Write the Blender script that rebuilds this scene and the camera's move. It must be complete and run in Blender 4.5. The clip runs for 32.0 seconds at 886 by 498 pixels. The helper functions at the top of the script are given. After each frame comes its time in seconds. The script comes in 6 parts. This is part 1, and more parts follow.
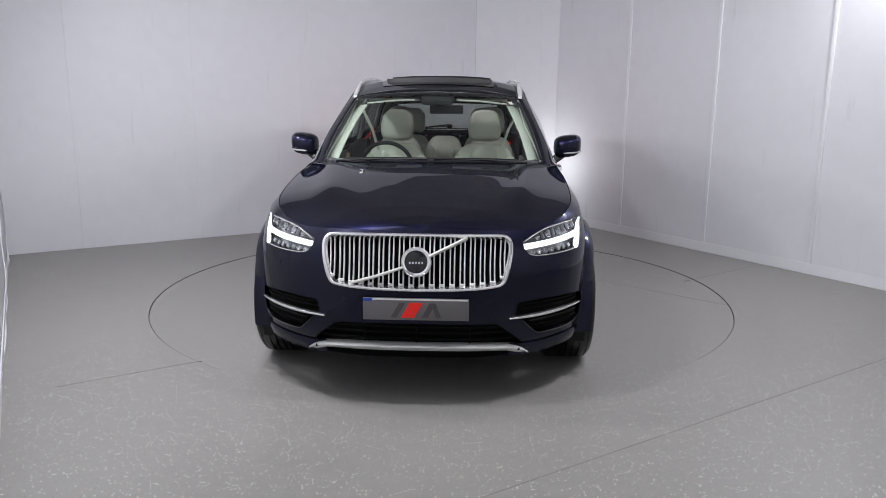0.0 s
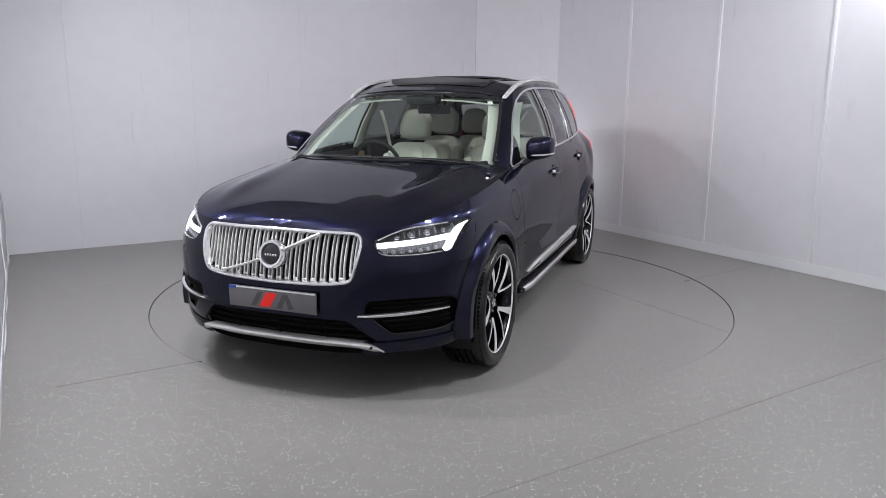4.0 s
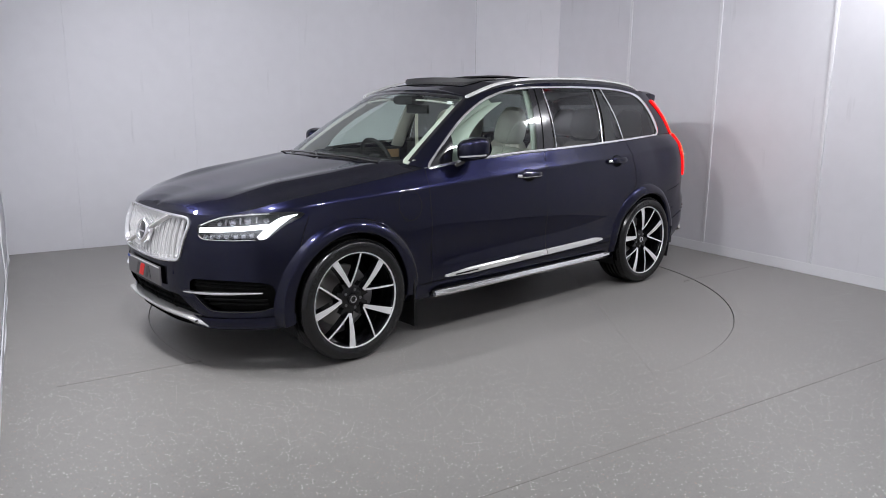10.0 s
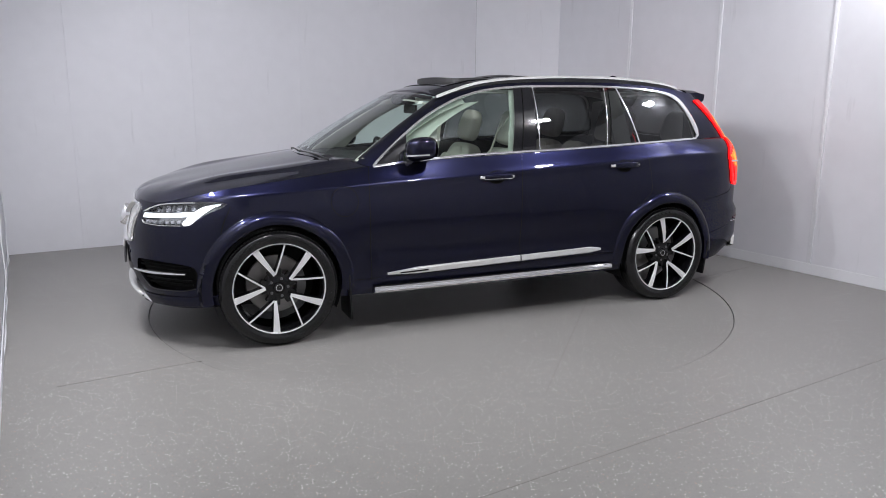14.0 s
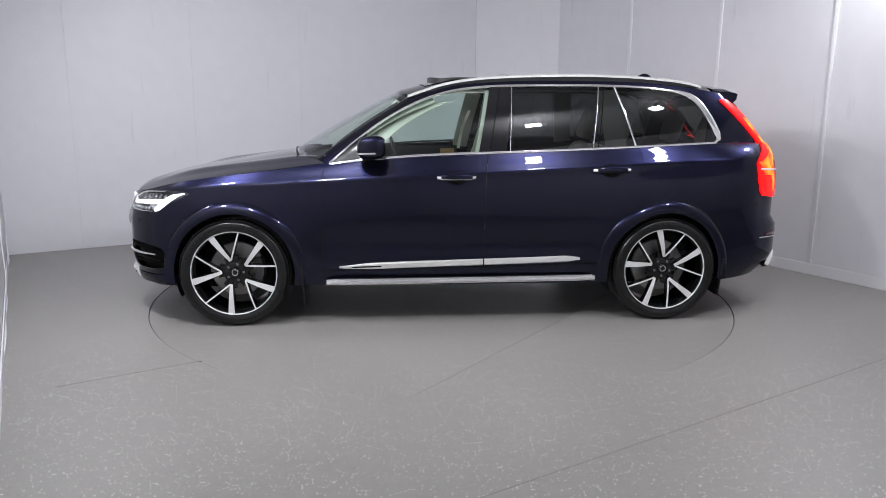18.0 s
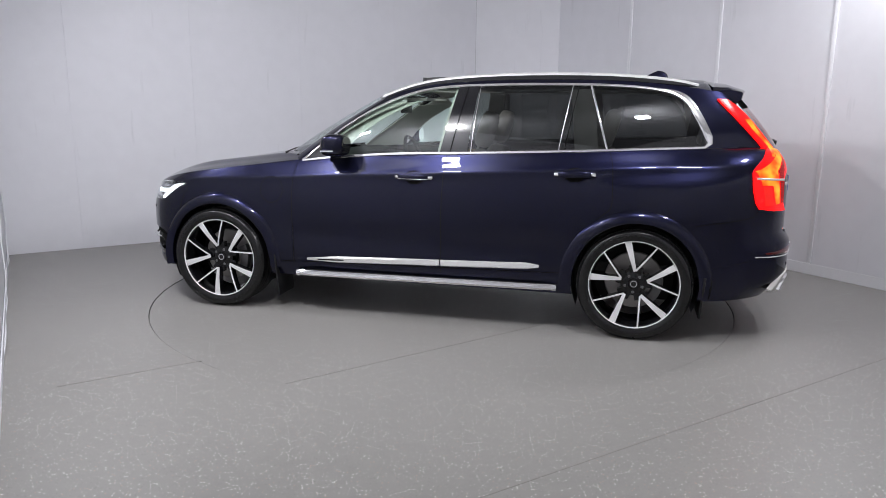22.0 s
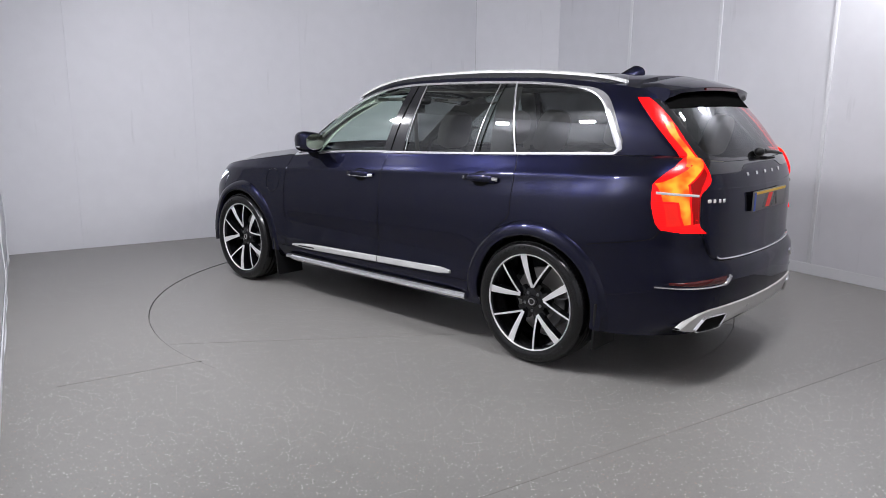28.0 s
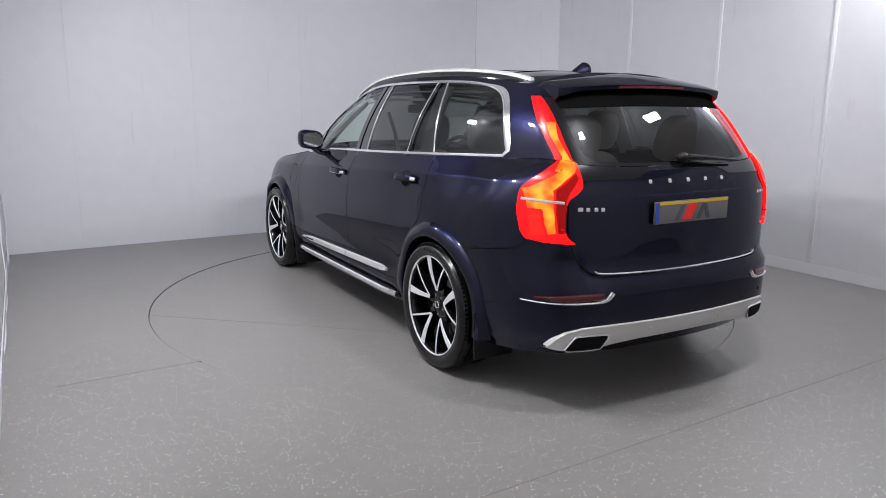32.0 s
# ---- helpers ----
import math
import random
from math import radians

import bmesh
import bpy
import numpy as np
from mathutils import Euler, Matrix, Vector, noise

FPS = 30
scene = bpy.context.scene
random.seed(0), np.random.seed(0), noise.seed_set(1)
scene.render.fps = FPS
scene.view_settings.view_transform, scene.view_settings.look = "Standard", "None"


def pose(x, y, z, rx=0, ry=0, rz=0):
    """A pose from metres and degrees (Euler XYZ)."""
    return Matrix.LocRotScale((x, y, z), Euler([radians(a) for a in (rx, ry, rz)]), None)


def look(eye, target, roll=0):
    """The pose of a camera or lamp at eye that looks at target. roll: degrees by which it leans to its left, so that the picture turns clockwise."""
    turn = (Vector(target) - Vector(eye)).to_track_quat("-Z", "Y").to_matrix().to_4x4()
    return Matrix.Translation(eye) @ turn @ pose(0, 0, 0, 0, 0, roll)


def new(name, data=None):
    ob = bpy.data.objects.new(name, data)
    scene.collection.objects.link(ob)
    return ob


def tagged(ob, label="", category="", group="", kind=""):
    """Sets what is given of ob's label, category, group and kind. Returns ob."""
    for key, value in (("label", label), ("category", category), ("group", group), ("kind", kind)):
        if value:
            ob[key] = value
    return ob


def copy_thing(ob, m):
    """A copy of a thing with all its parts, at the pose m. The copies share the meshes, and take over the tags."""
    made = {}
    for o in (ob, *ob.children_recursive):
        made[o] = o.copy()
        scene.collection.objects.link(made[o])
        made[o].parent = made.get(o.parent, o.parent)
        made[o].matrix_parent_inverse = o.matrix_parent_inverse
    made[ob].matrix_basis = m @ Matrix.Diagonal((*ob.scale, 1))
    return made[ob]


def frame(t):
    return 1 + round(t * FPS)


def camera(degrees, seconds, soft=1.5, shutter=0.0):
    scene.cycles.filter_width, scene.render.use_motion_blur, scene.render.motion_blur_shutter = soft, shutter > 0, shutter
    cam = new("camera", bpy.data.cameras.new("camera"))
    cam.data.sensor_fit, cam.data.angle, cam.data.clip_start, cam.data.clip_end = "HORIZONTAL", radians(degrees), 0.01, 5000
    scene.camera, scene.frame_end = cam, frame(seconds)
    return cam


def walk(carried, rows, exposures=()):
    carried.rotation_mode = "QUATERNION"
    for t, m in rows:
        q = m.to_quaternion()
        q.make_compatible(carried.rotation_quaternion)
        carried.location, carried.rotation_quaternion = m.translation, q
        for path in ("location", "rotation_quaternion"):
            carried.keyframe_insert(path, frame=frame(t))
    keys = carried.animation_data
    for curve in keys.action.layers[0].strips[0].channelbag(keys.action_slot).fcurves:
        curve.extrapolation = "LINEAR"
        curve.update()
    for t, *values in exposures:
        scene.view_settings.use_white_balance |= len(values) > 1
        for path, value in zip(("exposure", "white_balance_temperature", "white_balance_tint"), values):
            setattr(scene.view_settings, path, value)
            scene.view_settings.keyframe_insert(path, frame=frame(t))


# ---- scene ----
# ---------------------------------------------------------------- camera
CAM_Z, PITCH = 1.511, 11.588
cam = camera(63.399, 32.0, soft=0.7)
EYE = (0.0, 0.0, CAM_Z)
AIM = (0.0, math.cos(radians(PITCH)), CAM_Z - math.sin(radians(PITCH)))
walk(cam, [(0, look(EYE, AIM, 0.468)), (32.0, look(EYE, AIM, 0.468))])

# the turntable: axis, radius, first angle and speed of the car's nose
AXIS, TABLE_R = (-0.007, 5.739), 2.245
TURN0, TURN_RATE = -92.18, -4.6307
CAR_OFF = (-0.0133, -0.034)

# ---------------------------------------------------------------- world and light
world = bpy.data.worlds.new("world")
scene.world = world
world.use_nodes = True
world.node_tree.nodes["Background"].inputs[0].default_value = (0.8, 0.85, 1.0, 1)
world.node_tree.nodes["Background"].inputs[1].default_value = 0.02
scene.view_settings.exposure = 0.0

# floodlights hung in a ring under the ceiling
FLOODS = ((1.29, 3.10, 3.0, 32, .4, 1.6), (-1.09, 3.20, 3.0, 34, .4, 1.6), (-2.20, 4.05, 3.0, 38, .3, .4), (-3.22, 5.50, 3.0, 26, .1, .25),
          (2.59, 4.19, 3.0, 19.5, .3, .6), (3.48, 5.62, 2.95, 27, .1, .4))


def floodlight(x, y, z, watts, down, spill):
    data = bpy.data.lights.new("floodlight_lamp", "AREA")
    data.shape, data.size, data.size_y = "RECTANGLE", 0.20, 0.13
    data.energy, data.color = watts, (0.97, 0.968, 1.0)
    ob = new("floodlight_lamp", data)
    # separate lamp added as spill, brightens the ceiling and walls behind each floodlight
    up = bpy.data.lights.new("floodlight_added_spill", "AREA")
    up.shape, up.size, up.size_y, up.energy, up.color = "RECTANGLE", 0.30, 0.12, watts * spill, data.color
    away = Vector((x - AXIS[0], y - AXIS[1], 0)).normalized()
    new("floodlight_added_spill", up).matrix_world = look((x, y, z + 0.05), Vector((x, y, z + 0.05)) + away + Vector((0, 0, 0.55)))
    ob.matrix_world = look((x, y, z), (x * down + AXIS[0] * (1 - down), y * down + AXIS[1] * (1 - down), 0.5))
    return ob


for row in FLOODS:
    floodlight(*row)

# low lamp in the far corner, turned to the wall
low = bpy.data.lights.new("corner_lamp", "AREA")
low.shape, low.size, low.size_y, low.energy, low.color = "RECTANGLE", 0.25, 0.2, 4.5, (0.97, 0.968, 1.0)
new("corner_lamp", low).matrix_world = look((1.02, 8.95, 0.72), (1.36, 9.36, 0.72))


# ---------------------------------------------------------------- materials
def mat(name, color, rough=0.5, metal=0.0, coat=0.0, coat_rough=0.03, spec=0.5, grain=0.0, grain_scale=60.0, bump=0.0,
        bump_scale=200.0, rough_var=0.0):
    """A node material: base colour with noise at two scales, roughness variation and fine relief."""
    m = bpy.data.materials.new(name)
    m.use_nodes = True
    n, l = m.node_tree.nodes, m.node_tree.links
    b = n["Principled BSDF"]
    b.inputs["Base Color"].default_value = (*color, 1)
    b.inputs["Roughness"].default_value = rough
    b.inputs["Metallic"].default_value = metal
    b.inputs["Specular IOR Level"].default_value = spec
    b.inputs["Coat Weight"].default_value = coat
    b.inputs["Coat Roughness"].default_value = coat_rough
    b.inputs["Coat IOR"].default_value = 1.37
    tc = n.new("ShaderNodeTexCoord")
    if grain > 0 or rough_var > 0:
        fine, wide, add = n.new("ShaderNodeTexNoise"), n.new("ShaderNodeTexNoise"), n.new("ShaderNodeMath")
        fine.inputs["Scale"].default_value, wide.inputs["Scale"].default_value = grain_scale, grain_scale / 17
        fine.inputs["Detail"].default_value, wide.inputs["Detail"].default_value = 4, 5
        add.operation = "ADD"
        for t in (fine, wide):
            l.new(tc.outputs["Object"], t.inputs["Vector"])
        l.new(fine.outputs["Fac"], add.inputs[0])
        l.new(wide.outputs["Fac"], add.inputs[1])
        if grain > 0:
            ramp = n.new("ShaderNodeMapRange")
            ramp.inputs[1].default_value, ramp.inputs[2].default_value = 0.6, 1.4
            ramp.inputs[3].default_value, ramp.inputs[4].default_value = 1 - grain, 1 + grain
            mul = n.new("ShaderNodeVectorMath")
            mul.operation = "SCALE"
            mul.inputs[0].default_value = color
            l.new(add.outputs[0], ramp.inputs[0])
            l.new(ramp.outputs[0], mul.inputs["Scale"])
            l.new(mul.outputs[0], b.inputs["Base Color"])
        if rough_var > 0:
            rr = n.new("ShaderNodeMapRange")
            rr.inputs[1].default_value, rr.inputs[2].default_value = 0.6, 1.4
            rr.inputs[3].default_value, rr.inputs[4].default_value = max(0.02, rough - rough_var), rough + rough_var
            l.new(add.outputs[0], rr.inputs[0])
            l.new(rr.outputs[0], b.inputs["Roughness"])
    if bump > 0:
        t, bp = n.new("ShaderNodeTexNoise"), n.new("ShaderNodeBump")
        t.inputs["Scale"].default_value, t.inputs["Detail"].default_value = bump_scale, 3
        bp.inputs["Strength"].default_value, bp.inputs["Distance"].default_value = bump, 0.002
        l.new(tc.outputs["Object"], t.inputs["Vector"])
        l.new(t.outputs["Fac"], bp.inputs["Height"])
        l.new(bp.outputs[0], b.inputs["Normal"])
    return m


def glow(name, color, strength):
    m = bpy.data.materials.new(name)
    m.use_nodes = True
    b = m.node_tree.nodes["Principled BSDF"]
    b.inputs["Base Color"].default_value = (*(0.2 * c for c in color), 1)
    b.inputs["Emission Color"].default_value = (*color, 1)
    b.inputs["Emission Strength"].default_value = strength
    b.inputs["Roughness"].default_value = 0.2
    b.inputs["Specular IOR Level"].default_value = 0.25
    return m


def glass(name, tint, ior=1.5):
    """Thin sheet glass: clear or tinted transmission under a real reflection."""
    m = bpy.data.materials.new(name)
    m.use_nodes = True
    n, l = m.node_tree.nodes, m.node_tree.links
    n.remove(n["Principled BSDF"])
    mix, lw, pw, ma, tr, gl = (n.new("ShaderNode" + k) for k in ("MixShader", "LayerWeight", "Math", "Math", "BsdfTransparent", "BsdfGlossy"))
    f0 = 1.3 * ((ior - 1) / (ior + 1)) ** 2
    lw.inputs["Blend"].default_value = 0.5
    pw.operation, pw.inputs[1].default_value = "POWER", 5.0
    ma.operation, ma.inputs[1].default_value, ma.inputs[2].default_value = "MULTIPLY_ADD", 1 - f0, f0
    l.new(lw.outputs["Facing"], pw.inputs[0])
    l.new(pw.outputs[0], ma.inputs[0])
    tr.inputs["Color"].default_value = (*tint, 1)
    gl.inputs["Roughness"].default_value = 0.012
    gl.inputs["Color"].default_value = (0.95, 0.97, 1, 1)
    l.new(ma.outputs[0], mix.inputs[0])
    l.new(tr.outputs[0], mix.inputs[1])
    l.new(gl.outputs[0], mix.inputs[2])
    l.new(mix.outputs[0], n["Material Output"].inputs["Surface"])
    return m


def floor_material(name):
    """Grey safety vinyl with pale and dark mineral chips."""
    m = mat(name, (0.236, 0.230, 0.219), rough=0.42, grain=0.10, grain_scale=14, bump=0.05, bump_scale=40, rough_var=0.08)
    n, l = m.node_tree.nodes, m.node_tree.links
    b = n["Principled BSDF"]
    base = b.inputs["Base Color"].links[0].from_socket
    tc = n.new("ShaderNodeTexCoord")
    for scale, limit, share, tint in ((58, 0.178, 0.48, (0.80, 0.79, 0.77, 1)), (110, 0.24, 0.66, (0.32, 0.31, 0.30, 1)), (66, 0.16, 0.86, (0.80, 0.78, 0.75, 1)), (84, 0.22, 0.78, (0.15, 0.145, 0.14, 1)),
                                      (80, 0.22, 0.88, (0.40, 0.28, 0.23, 1))):
        vo, near, some, both, mx = n.new("ShaderNodeTexVoronoi"), n.new("ShaderNodeMath"), n.new("ShaderNodeMath"), n.new("ShaderNodeMath"), n.new("ShaderNodeMix")
        sep = n.new("ShaderNodeSeparateColor")
        vo.inputs["Scale"].default_value = scale
        near.operation, near.inputs[1].default_value = "LESS_THAN", limit
        some.operation, some.inputs[1].default_value = "GREATER_THAN", share
        both.operation, mx.data_type = "MULTIPLY", "RGBA"
        l.new(tc.outputs["Object"], vo.inputs["Vector"])
        l.new(vo.outputs["Distance"], near.inputs[0])
        l.new(vo.outputs["Color"], sep.inputs[0])
        l.new(sep.outputs[0], some.inputs[0])
        l.new(near.outputs[0], both.inputs[0])
        l.new(some.outputs[0], both.inputs[1])
        l.new(both.outputs[0], mx.inputs["Factor"])
        for s in mx.inputs:
            if s.name == "A" and s.type == "RGBA":
                l.new(base, s)
            if s.name == "B" and s.type == "RGBA":
                s.default_value = tint
        base = [s for s in mx.outputs if s.type == "RGBA"][0]
    l.new(base, b.inputs["Base Color"])
    return m


def paint_material(name):
    """Navy lacquer: dark ground, a soft blue flake sheen and a hard clear coat."""
    m = mat(name, (0.0022, 0.0023, 0.0040), rough=0.5, coat=1.0, coat_rough=0.008, spec=0.0)
    n, l = m.node_tree.nodes, m.node_tree.links
    b = n["Principled BSDF"]
    tc, vo, ramp, gl, add = (n.new("ShaderNode" + k) for k in ("TexCoord", "TexVoronoi", "ValToRGB", "BsdfAnisotropic", "AddShader"))
    vo.inputs["Scale"].default_value = 900
    ramp.color_ramp.elements[0].color = (0.0014, 0.0016, 0.0052, 1)
    ramp.color_ramp.elements[1].color = (0.0104, 0.0116, 0.042, 1)
    gl.inputs["Roughness"].default_value = 0.28
    l.new(tc.outputs["Object"], vo.inputs["Vector"])
    l.new(vo.outputs["Color"], ramp.inputs[0])
    l.new(ramp.outputs[0], gl.inputs["Color"])
    l.new(b.outputs[0], add.inputs[0])
    l.new(gl.outputs[0], add.inputs[1])
    l.new(add.outputs[0], n["Material Output"].inputs["Surface"])
    return m


M_WALL = mat("wall_panel_paint", (0.72, 0.725, 0.765), rough=0.55, grain=0.03, grain_scale=7, bump=0.08, bump_scale=90)
def streaked(m):
    """Adds faint upright grey scuffs to a wall paint."""
    n, l = m.node_tree.nodes, m.node_tree.links
    b = n["Principled BSDF"]
    base = b.inputs["Base Color"].links[0].from_socket
    tc, mp, no, rg, mx = (n.new("ShaderNode" + k) for k in ("TexCoord", "Mapping", "TexNoise", "MapRange", "VectorMath"))
    mp.inputs["Scale"].default_value = (7, 7, 0.9)
    no.inputs["Scale"].default_value, no.inputs["Detail"].default_value = 1.6, 3
    rg.inputs[1].default_value, rg.inputs[2].default_value, rg.inputs[3].default_value, rg.inputs[4].default_value = 0.67, 0.80, 1.0, 0.88
    mx.operation = "SCALE"
    l.new(tc.outputs["Object"], mp.inputs["Vector"])
    l.new(mp.outputs[0], no.inputs["Vector"])
    l.new(no.outputs["Fac"], rg.inputs[0])
    l.new(base, mx.inputs[0])
    l.new(rg.outputs[0], mx.inputs["Scale"])
    l.new(mx.outputs[0], b.inputs["Base Color"])


streaked(M_WALL)
M_BACKWALL = mat("dull_wall_paint", (0.74, 0.74, 0.76), rough=0.7, grain=0.05, grain_scale=5)
M_BATTEN = mat("batten_plastic", (0.78, 0.79, 0.82), rough=0.35, grain=0.02)
M_CEIL = mat("ceiling_grey", (0.36, 0.36, 0.37), rough=0.8, grain=0.2, grain_scale=10)
M_FLOOR = floor_material("vinyl_floor")
M_SLOT = mat("floor_slot", (0.012, 0.012, 0.012), rough=0.7)
M_GAP = mat("gap_black", (0.006, 0.006, 0.006), rough=0.7, spec=0.08)
# lightless black for surfaces coloured as if in shade
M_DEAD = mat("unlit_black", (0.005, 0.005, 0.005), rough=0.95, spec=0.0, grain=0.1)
M_PAINT = paint_material("navy_metallic_paint")
M_BLACK = mat("black_plastic", (0.008, 0.008, 0.009), rough=0.45, spec=0.25, grain=0.1, bump=0.1, bump_scale=500)
M_GLOSS = mat("gloss_black", (0.006, 0.006, 0.008), rough=0.12, coat=1.0)
M_CHROME = mat("bright_chrome", (0.95, 0.95, 0.96), rough=0.07, metal=0.92, rough_var=0.02)
M_SKID = mat("skid_silver", (0.62, 0.61, 0.59), rough=0.46, metal=0.2, grain=0.03, rough_var=0.05)
M_SATIN = mat("satin_silver", (0.68, 0.67, 0.65), rough=0.36, metal=0.35, rough_var=0.06)
M_TYRE = mat("tyre_rubber", (0.0045, 0.0045, 0.005), rough=0.22, spec=0.5, grain=0.2, grain_scale=40, bump=0.04, bump_scale=120, rough_var=0.06)
M_GLASS = glass("clear_glass", (0.76, 0.87, 0.82))
M_DARKGLASS = glass("privacy_glass", (0.20, 0.21, 0.21), 1.56)
M_REARGLASS = glass("rear_glass", (0.37, 0.38, 0.37), 1.55)
M_LAMPGLASS = mat("lamp_glass", (0.5, 0.5, 0.52), rough=0.06, metal=0.8, coat=1.0)
M_SCREEN = glass("windscreen_glass", (0.86, 0.94, 0.89))
M_LENS = glass("lamp_lens", (0.92, 0.94, 0.96))
M_CREAM = mat("cream_leather", (0.62, 0.59, 0.52), rough=0.5, grain=0.06, grain_scale=30, bump=0.25, bump_scale=260)
M_PALE = mat("pale_trim", (0.48, 0.47, 0.43), rough=0.75, grain=0.04)
M_DASH = mat("dash_charcoal", (0.014, 0.014, 0.015), rough=0.65, spec=0.25, grain=0.1, bump=0.2, bump_scale=300)
M_CARPET = mat("carpet_grey", (0.05, 0.05, 0.05), rough=0.95, grain=0.2)
M_DRL = glow("lamp_white", (0.93, 0.96, 1.0), 2.5)
M_TAIL = glow("tail_red", (1.0, 0.0045, 0.0058), 2.0)


def ribbed(m, low, high, scale, ways):
    """Lets a lamp's glow vary over fine ribs that run in the given ways."""
    n, l = m.node_tree.nodes, m.node_tree.links
    at, last = n.new("ShaderNodeTexCoord"), None
    for way in ways:
        rib = n.new("ShaderNodeTexWave")
        rib.bands_direction = way
        rib.inputs["Scale"].default_value, rib.inputs["Distortion"].default_value = scale, 1.2
        l.new(at.outputs["Object"], rib.inputs["Vector"])
        if last is None:
            last = rib.outputs["Fac"]
        else:
            mul = n.new("ShaderNodeMath")
            mul.operation = "MULTIPLY"
            l.new(last, mul.inputs[0])
            l.new(rib.outputs["Fac"], mul.inputs[1])
            last = mul.outputs[0]
    out = n.new("ShaderNodeMapRange")
    out.inputs[3].default_value, out.inputs[4].default_value = low, high
    l.new(last, out.inputs[0])
    l.new(out.outputs[0], n["Principled BSDF"].inputs["Emission Strength"])


def blotched(m, one, two, scale):
    """Lets a lamp's colour drift between two hues."""
    n, l = m.node_tree.nodes, m.node_tree.links
    at, no, ramp = n.new("ShaderNodeTexCoord"), n.new("ShaderNodeTexNoise"), n.new("ShaderNodeValToRGB")
    no.inputs["Scale"].default_value, no.inputs["Detail"].default_value = scale, 1
    ramp.color_ramp.elements[0].position, ramp.color_ramp.elements[1].position = 0.35, 0.65
    ramp.color_ramp.elements[0].color, ramp.color_ramp.elements[1].color = (*one, 1), (*two, 1)
    l.new(at.outputs["Object"], no.inputs["Vector"])
    l.new(no.outputs["Fac"], ramp.inputs[0])
    l.new(ramp.outputs[0], n["Principled BSDF"].inputs["Emission Color"])


ribbed(M_TAIL, 1.3, 2.5, 26, "Z")
M_TAILBLOCK = glow("tail_bright_red", (0.85, 0.020, 0.014), 0.95)
M_TAILHOT = glow("tail_amber", (1.0, 0.22, 0.015), 1.1)
blotched(M_TAILHOT, (1.0, 0.085, 0.006), (1.0, 0.47, 0.04), 16)
M_LAMPDARK = mat("lamp_dark", (0.11, 0.11, 0.115), rough=0.22, metal=0.4, coat=0.5)
M_TAILDEEP = glow("tail_deep_red", (0.75, 0.008, 0.008), 0.4)
ribbed(M_TAILDEEP, 0.16, 0.75, 30, "YZ")
M_CALIPER = mat("caliper_grey", (0.16, 0.16, 0.165), rough=0.45, metal=0.6, grain=0.1)
M_PLATE = mat("plate_grey", (0.15, 0.145, 0.15), rough=0.4, grain=0.06)
M_PLATEDARK = mat("plate_dark_grey", (0.07, 0.07, 0.072), rough=0.4, grain=0.06)
M_WHITE = mat("white_film", (0.75, 0.75, 0.74), rough=0.4, grain=0.03)
M_SLAT = mat("grille_silver", (0.88, 0.88, 0.87), rough=0.24, metal=0.55, rough_var=0.05)
M_SATINBRIGHT = mat("brushed_silver", (0.82, 0.82, 0.81), rough=0.22, metal=0.55, rough_var=0.05)
M_MIRROR = mat("mirror_silver", (0.9, 0.9, 0.9), rough=0.01, metal=1.0)
M_LENSSILVER = mat("lens_silver", (0.6, 0.6, 0.62), rough=0.1, metal=0.6, coat=1.0)
M_DEFLECT = mat("deflector_mesh", (0.014, 0.014, 0.016), rough=0.5, grain=0.2, grain_scale=200)
M_TAN = mat("tan_trim", (0.35, 0.2, 0.09), rough=0.5, grain=0.1)
M_RED = mat("plate_red", (0.95, 0.02, 0.012), rough=0.4, grain=0.04)
M_BLUE = mat("plate_blue", (0.02, 0.07, 0.4), rough=0.4)
M_YELLOW = mat("plate_yellow", (0.75, 0.45, 0.02), rough=0.4)
M_REDLENS = mat("reflector_red", (0.085, 0.003, 0.004), rough=0.15, coat=1.0)
M_WHEELBLACK = mat("wheel_black", (0.005, 0.005, 0.006), rough=0.16, coat=0.3, spec=0.35)
M_WHEELCUT = mat("wheel_diamond_cut", (0.86, 0.86, 0.86), rough=0.34, metal=0.35, rough_var=0.04)
M_DISC = mat("brake_disc", (0.30, 0.29, 0.28), rough=0.38, metal=0.8, rough_var=0.1)


# ---------------------------------------------------------------- mesh helpers
def mesh_of(bm, name, material, smooth=True):
    me = bpy.data.meshes.new(name)
    bm.normal_update()
    bm.to_mesh(me)
    bm.free()
    for m in (material if isinstance(material, (list, tuple)) else [material]):
        me.materials.append(m)
    if smooth:
        me.shade_smooth()
    return me


def part(name, bm, material, parent, label="", smooth=True, sharp=35):
    """Links a bmesh as one mesh object under a thing or under a part."""
    me = mesh_of(bm, name, material, smooth)
    if smooth and sharp:
        me.set_sharp_from_angle(angle=radians(sharp))
    ob = new(name, me)
    ob.parent = parent
    if label:
        ob["label"] = label
    return ob


def thing(name, bm, material, label, category, group="", kind="", smooth=True, sharp=35):
    me = mesh_of(bm, name, material, smooth)
    if smooth and sharp:
        me.set_sharp_from_angle(angle=radians(sharp))
    return tagged(new(name, me), label, category, group, kind)


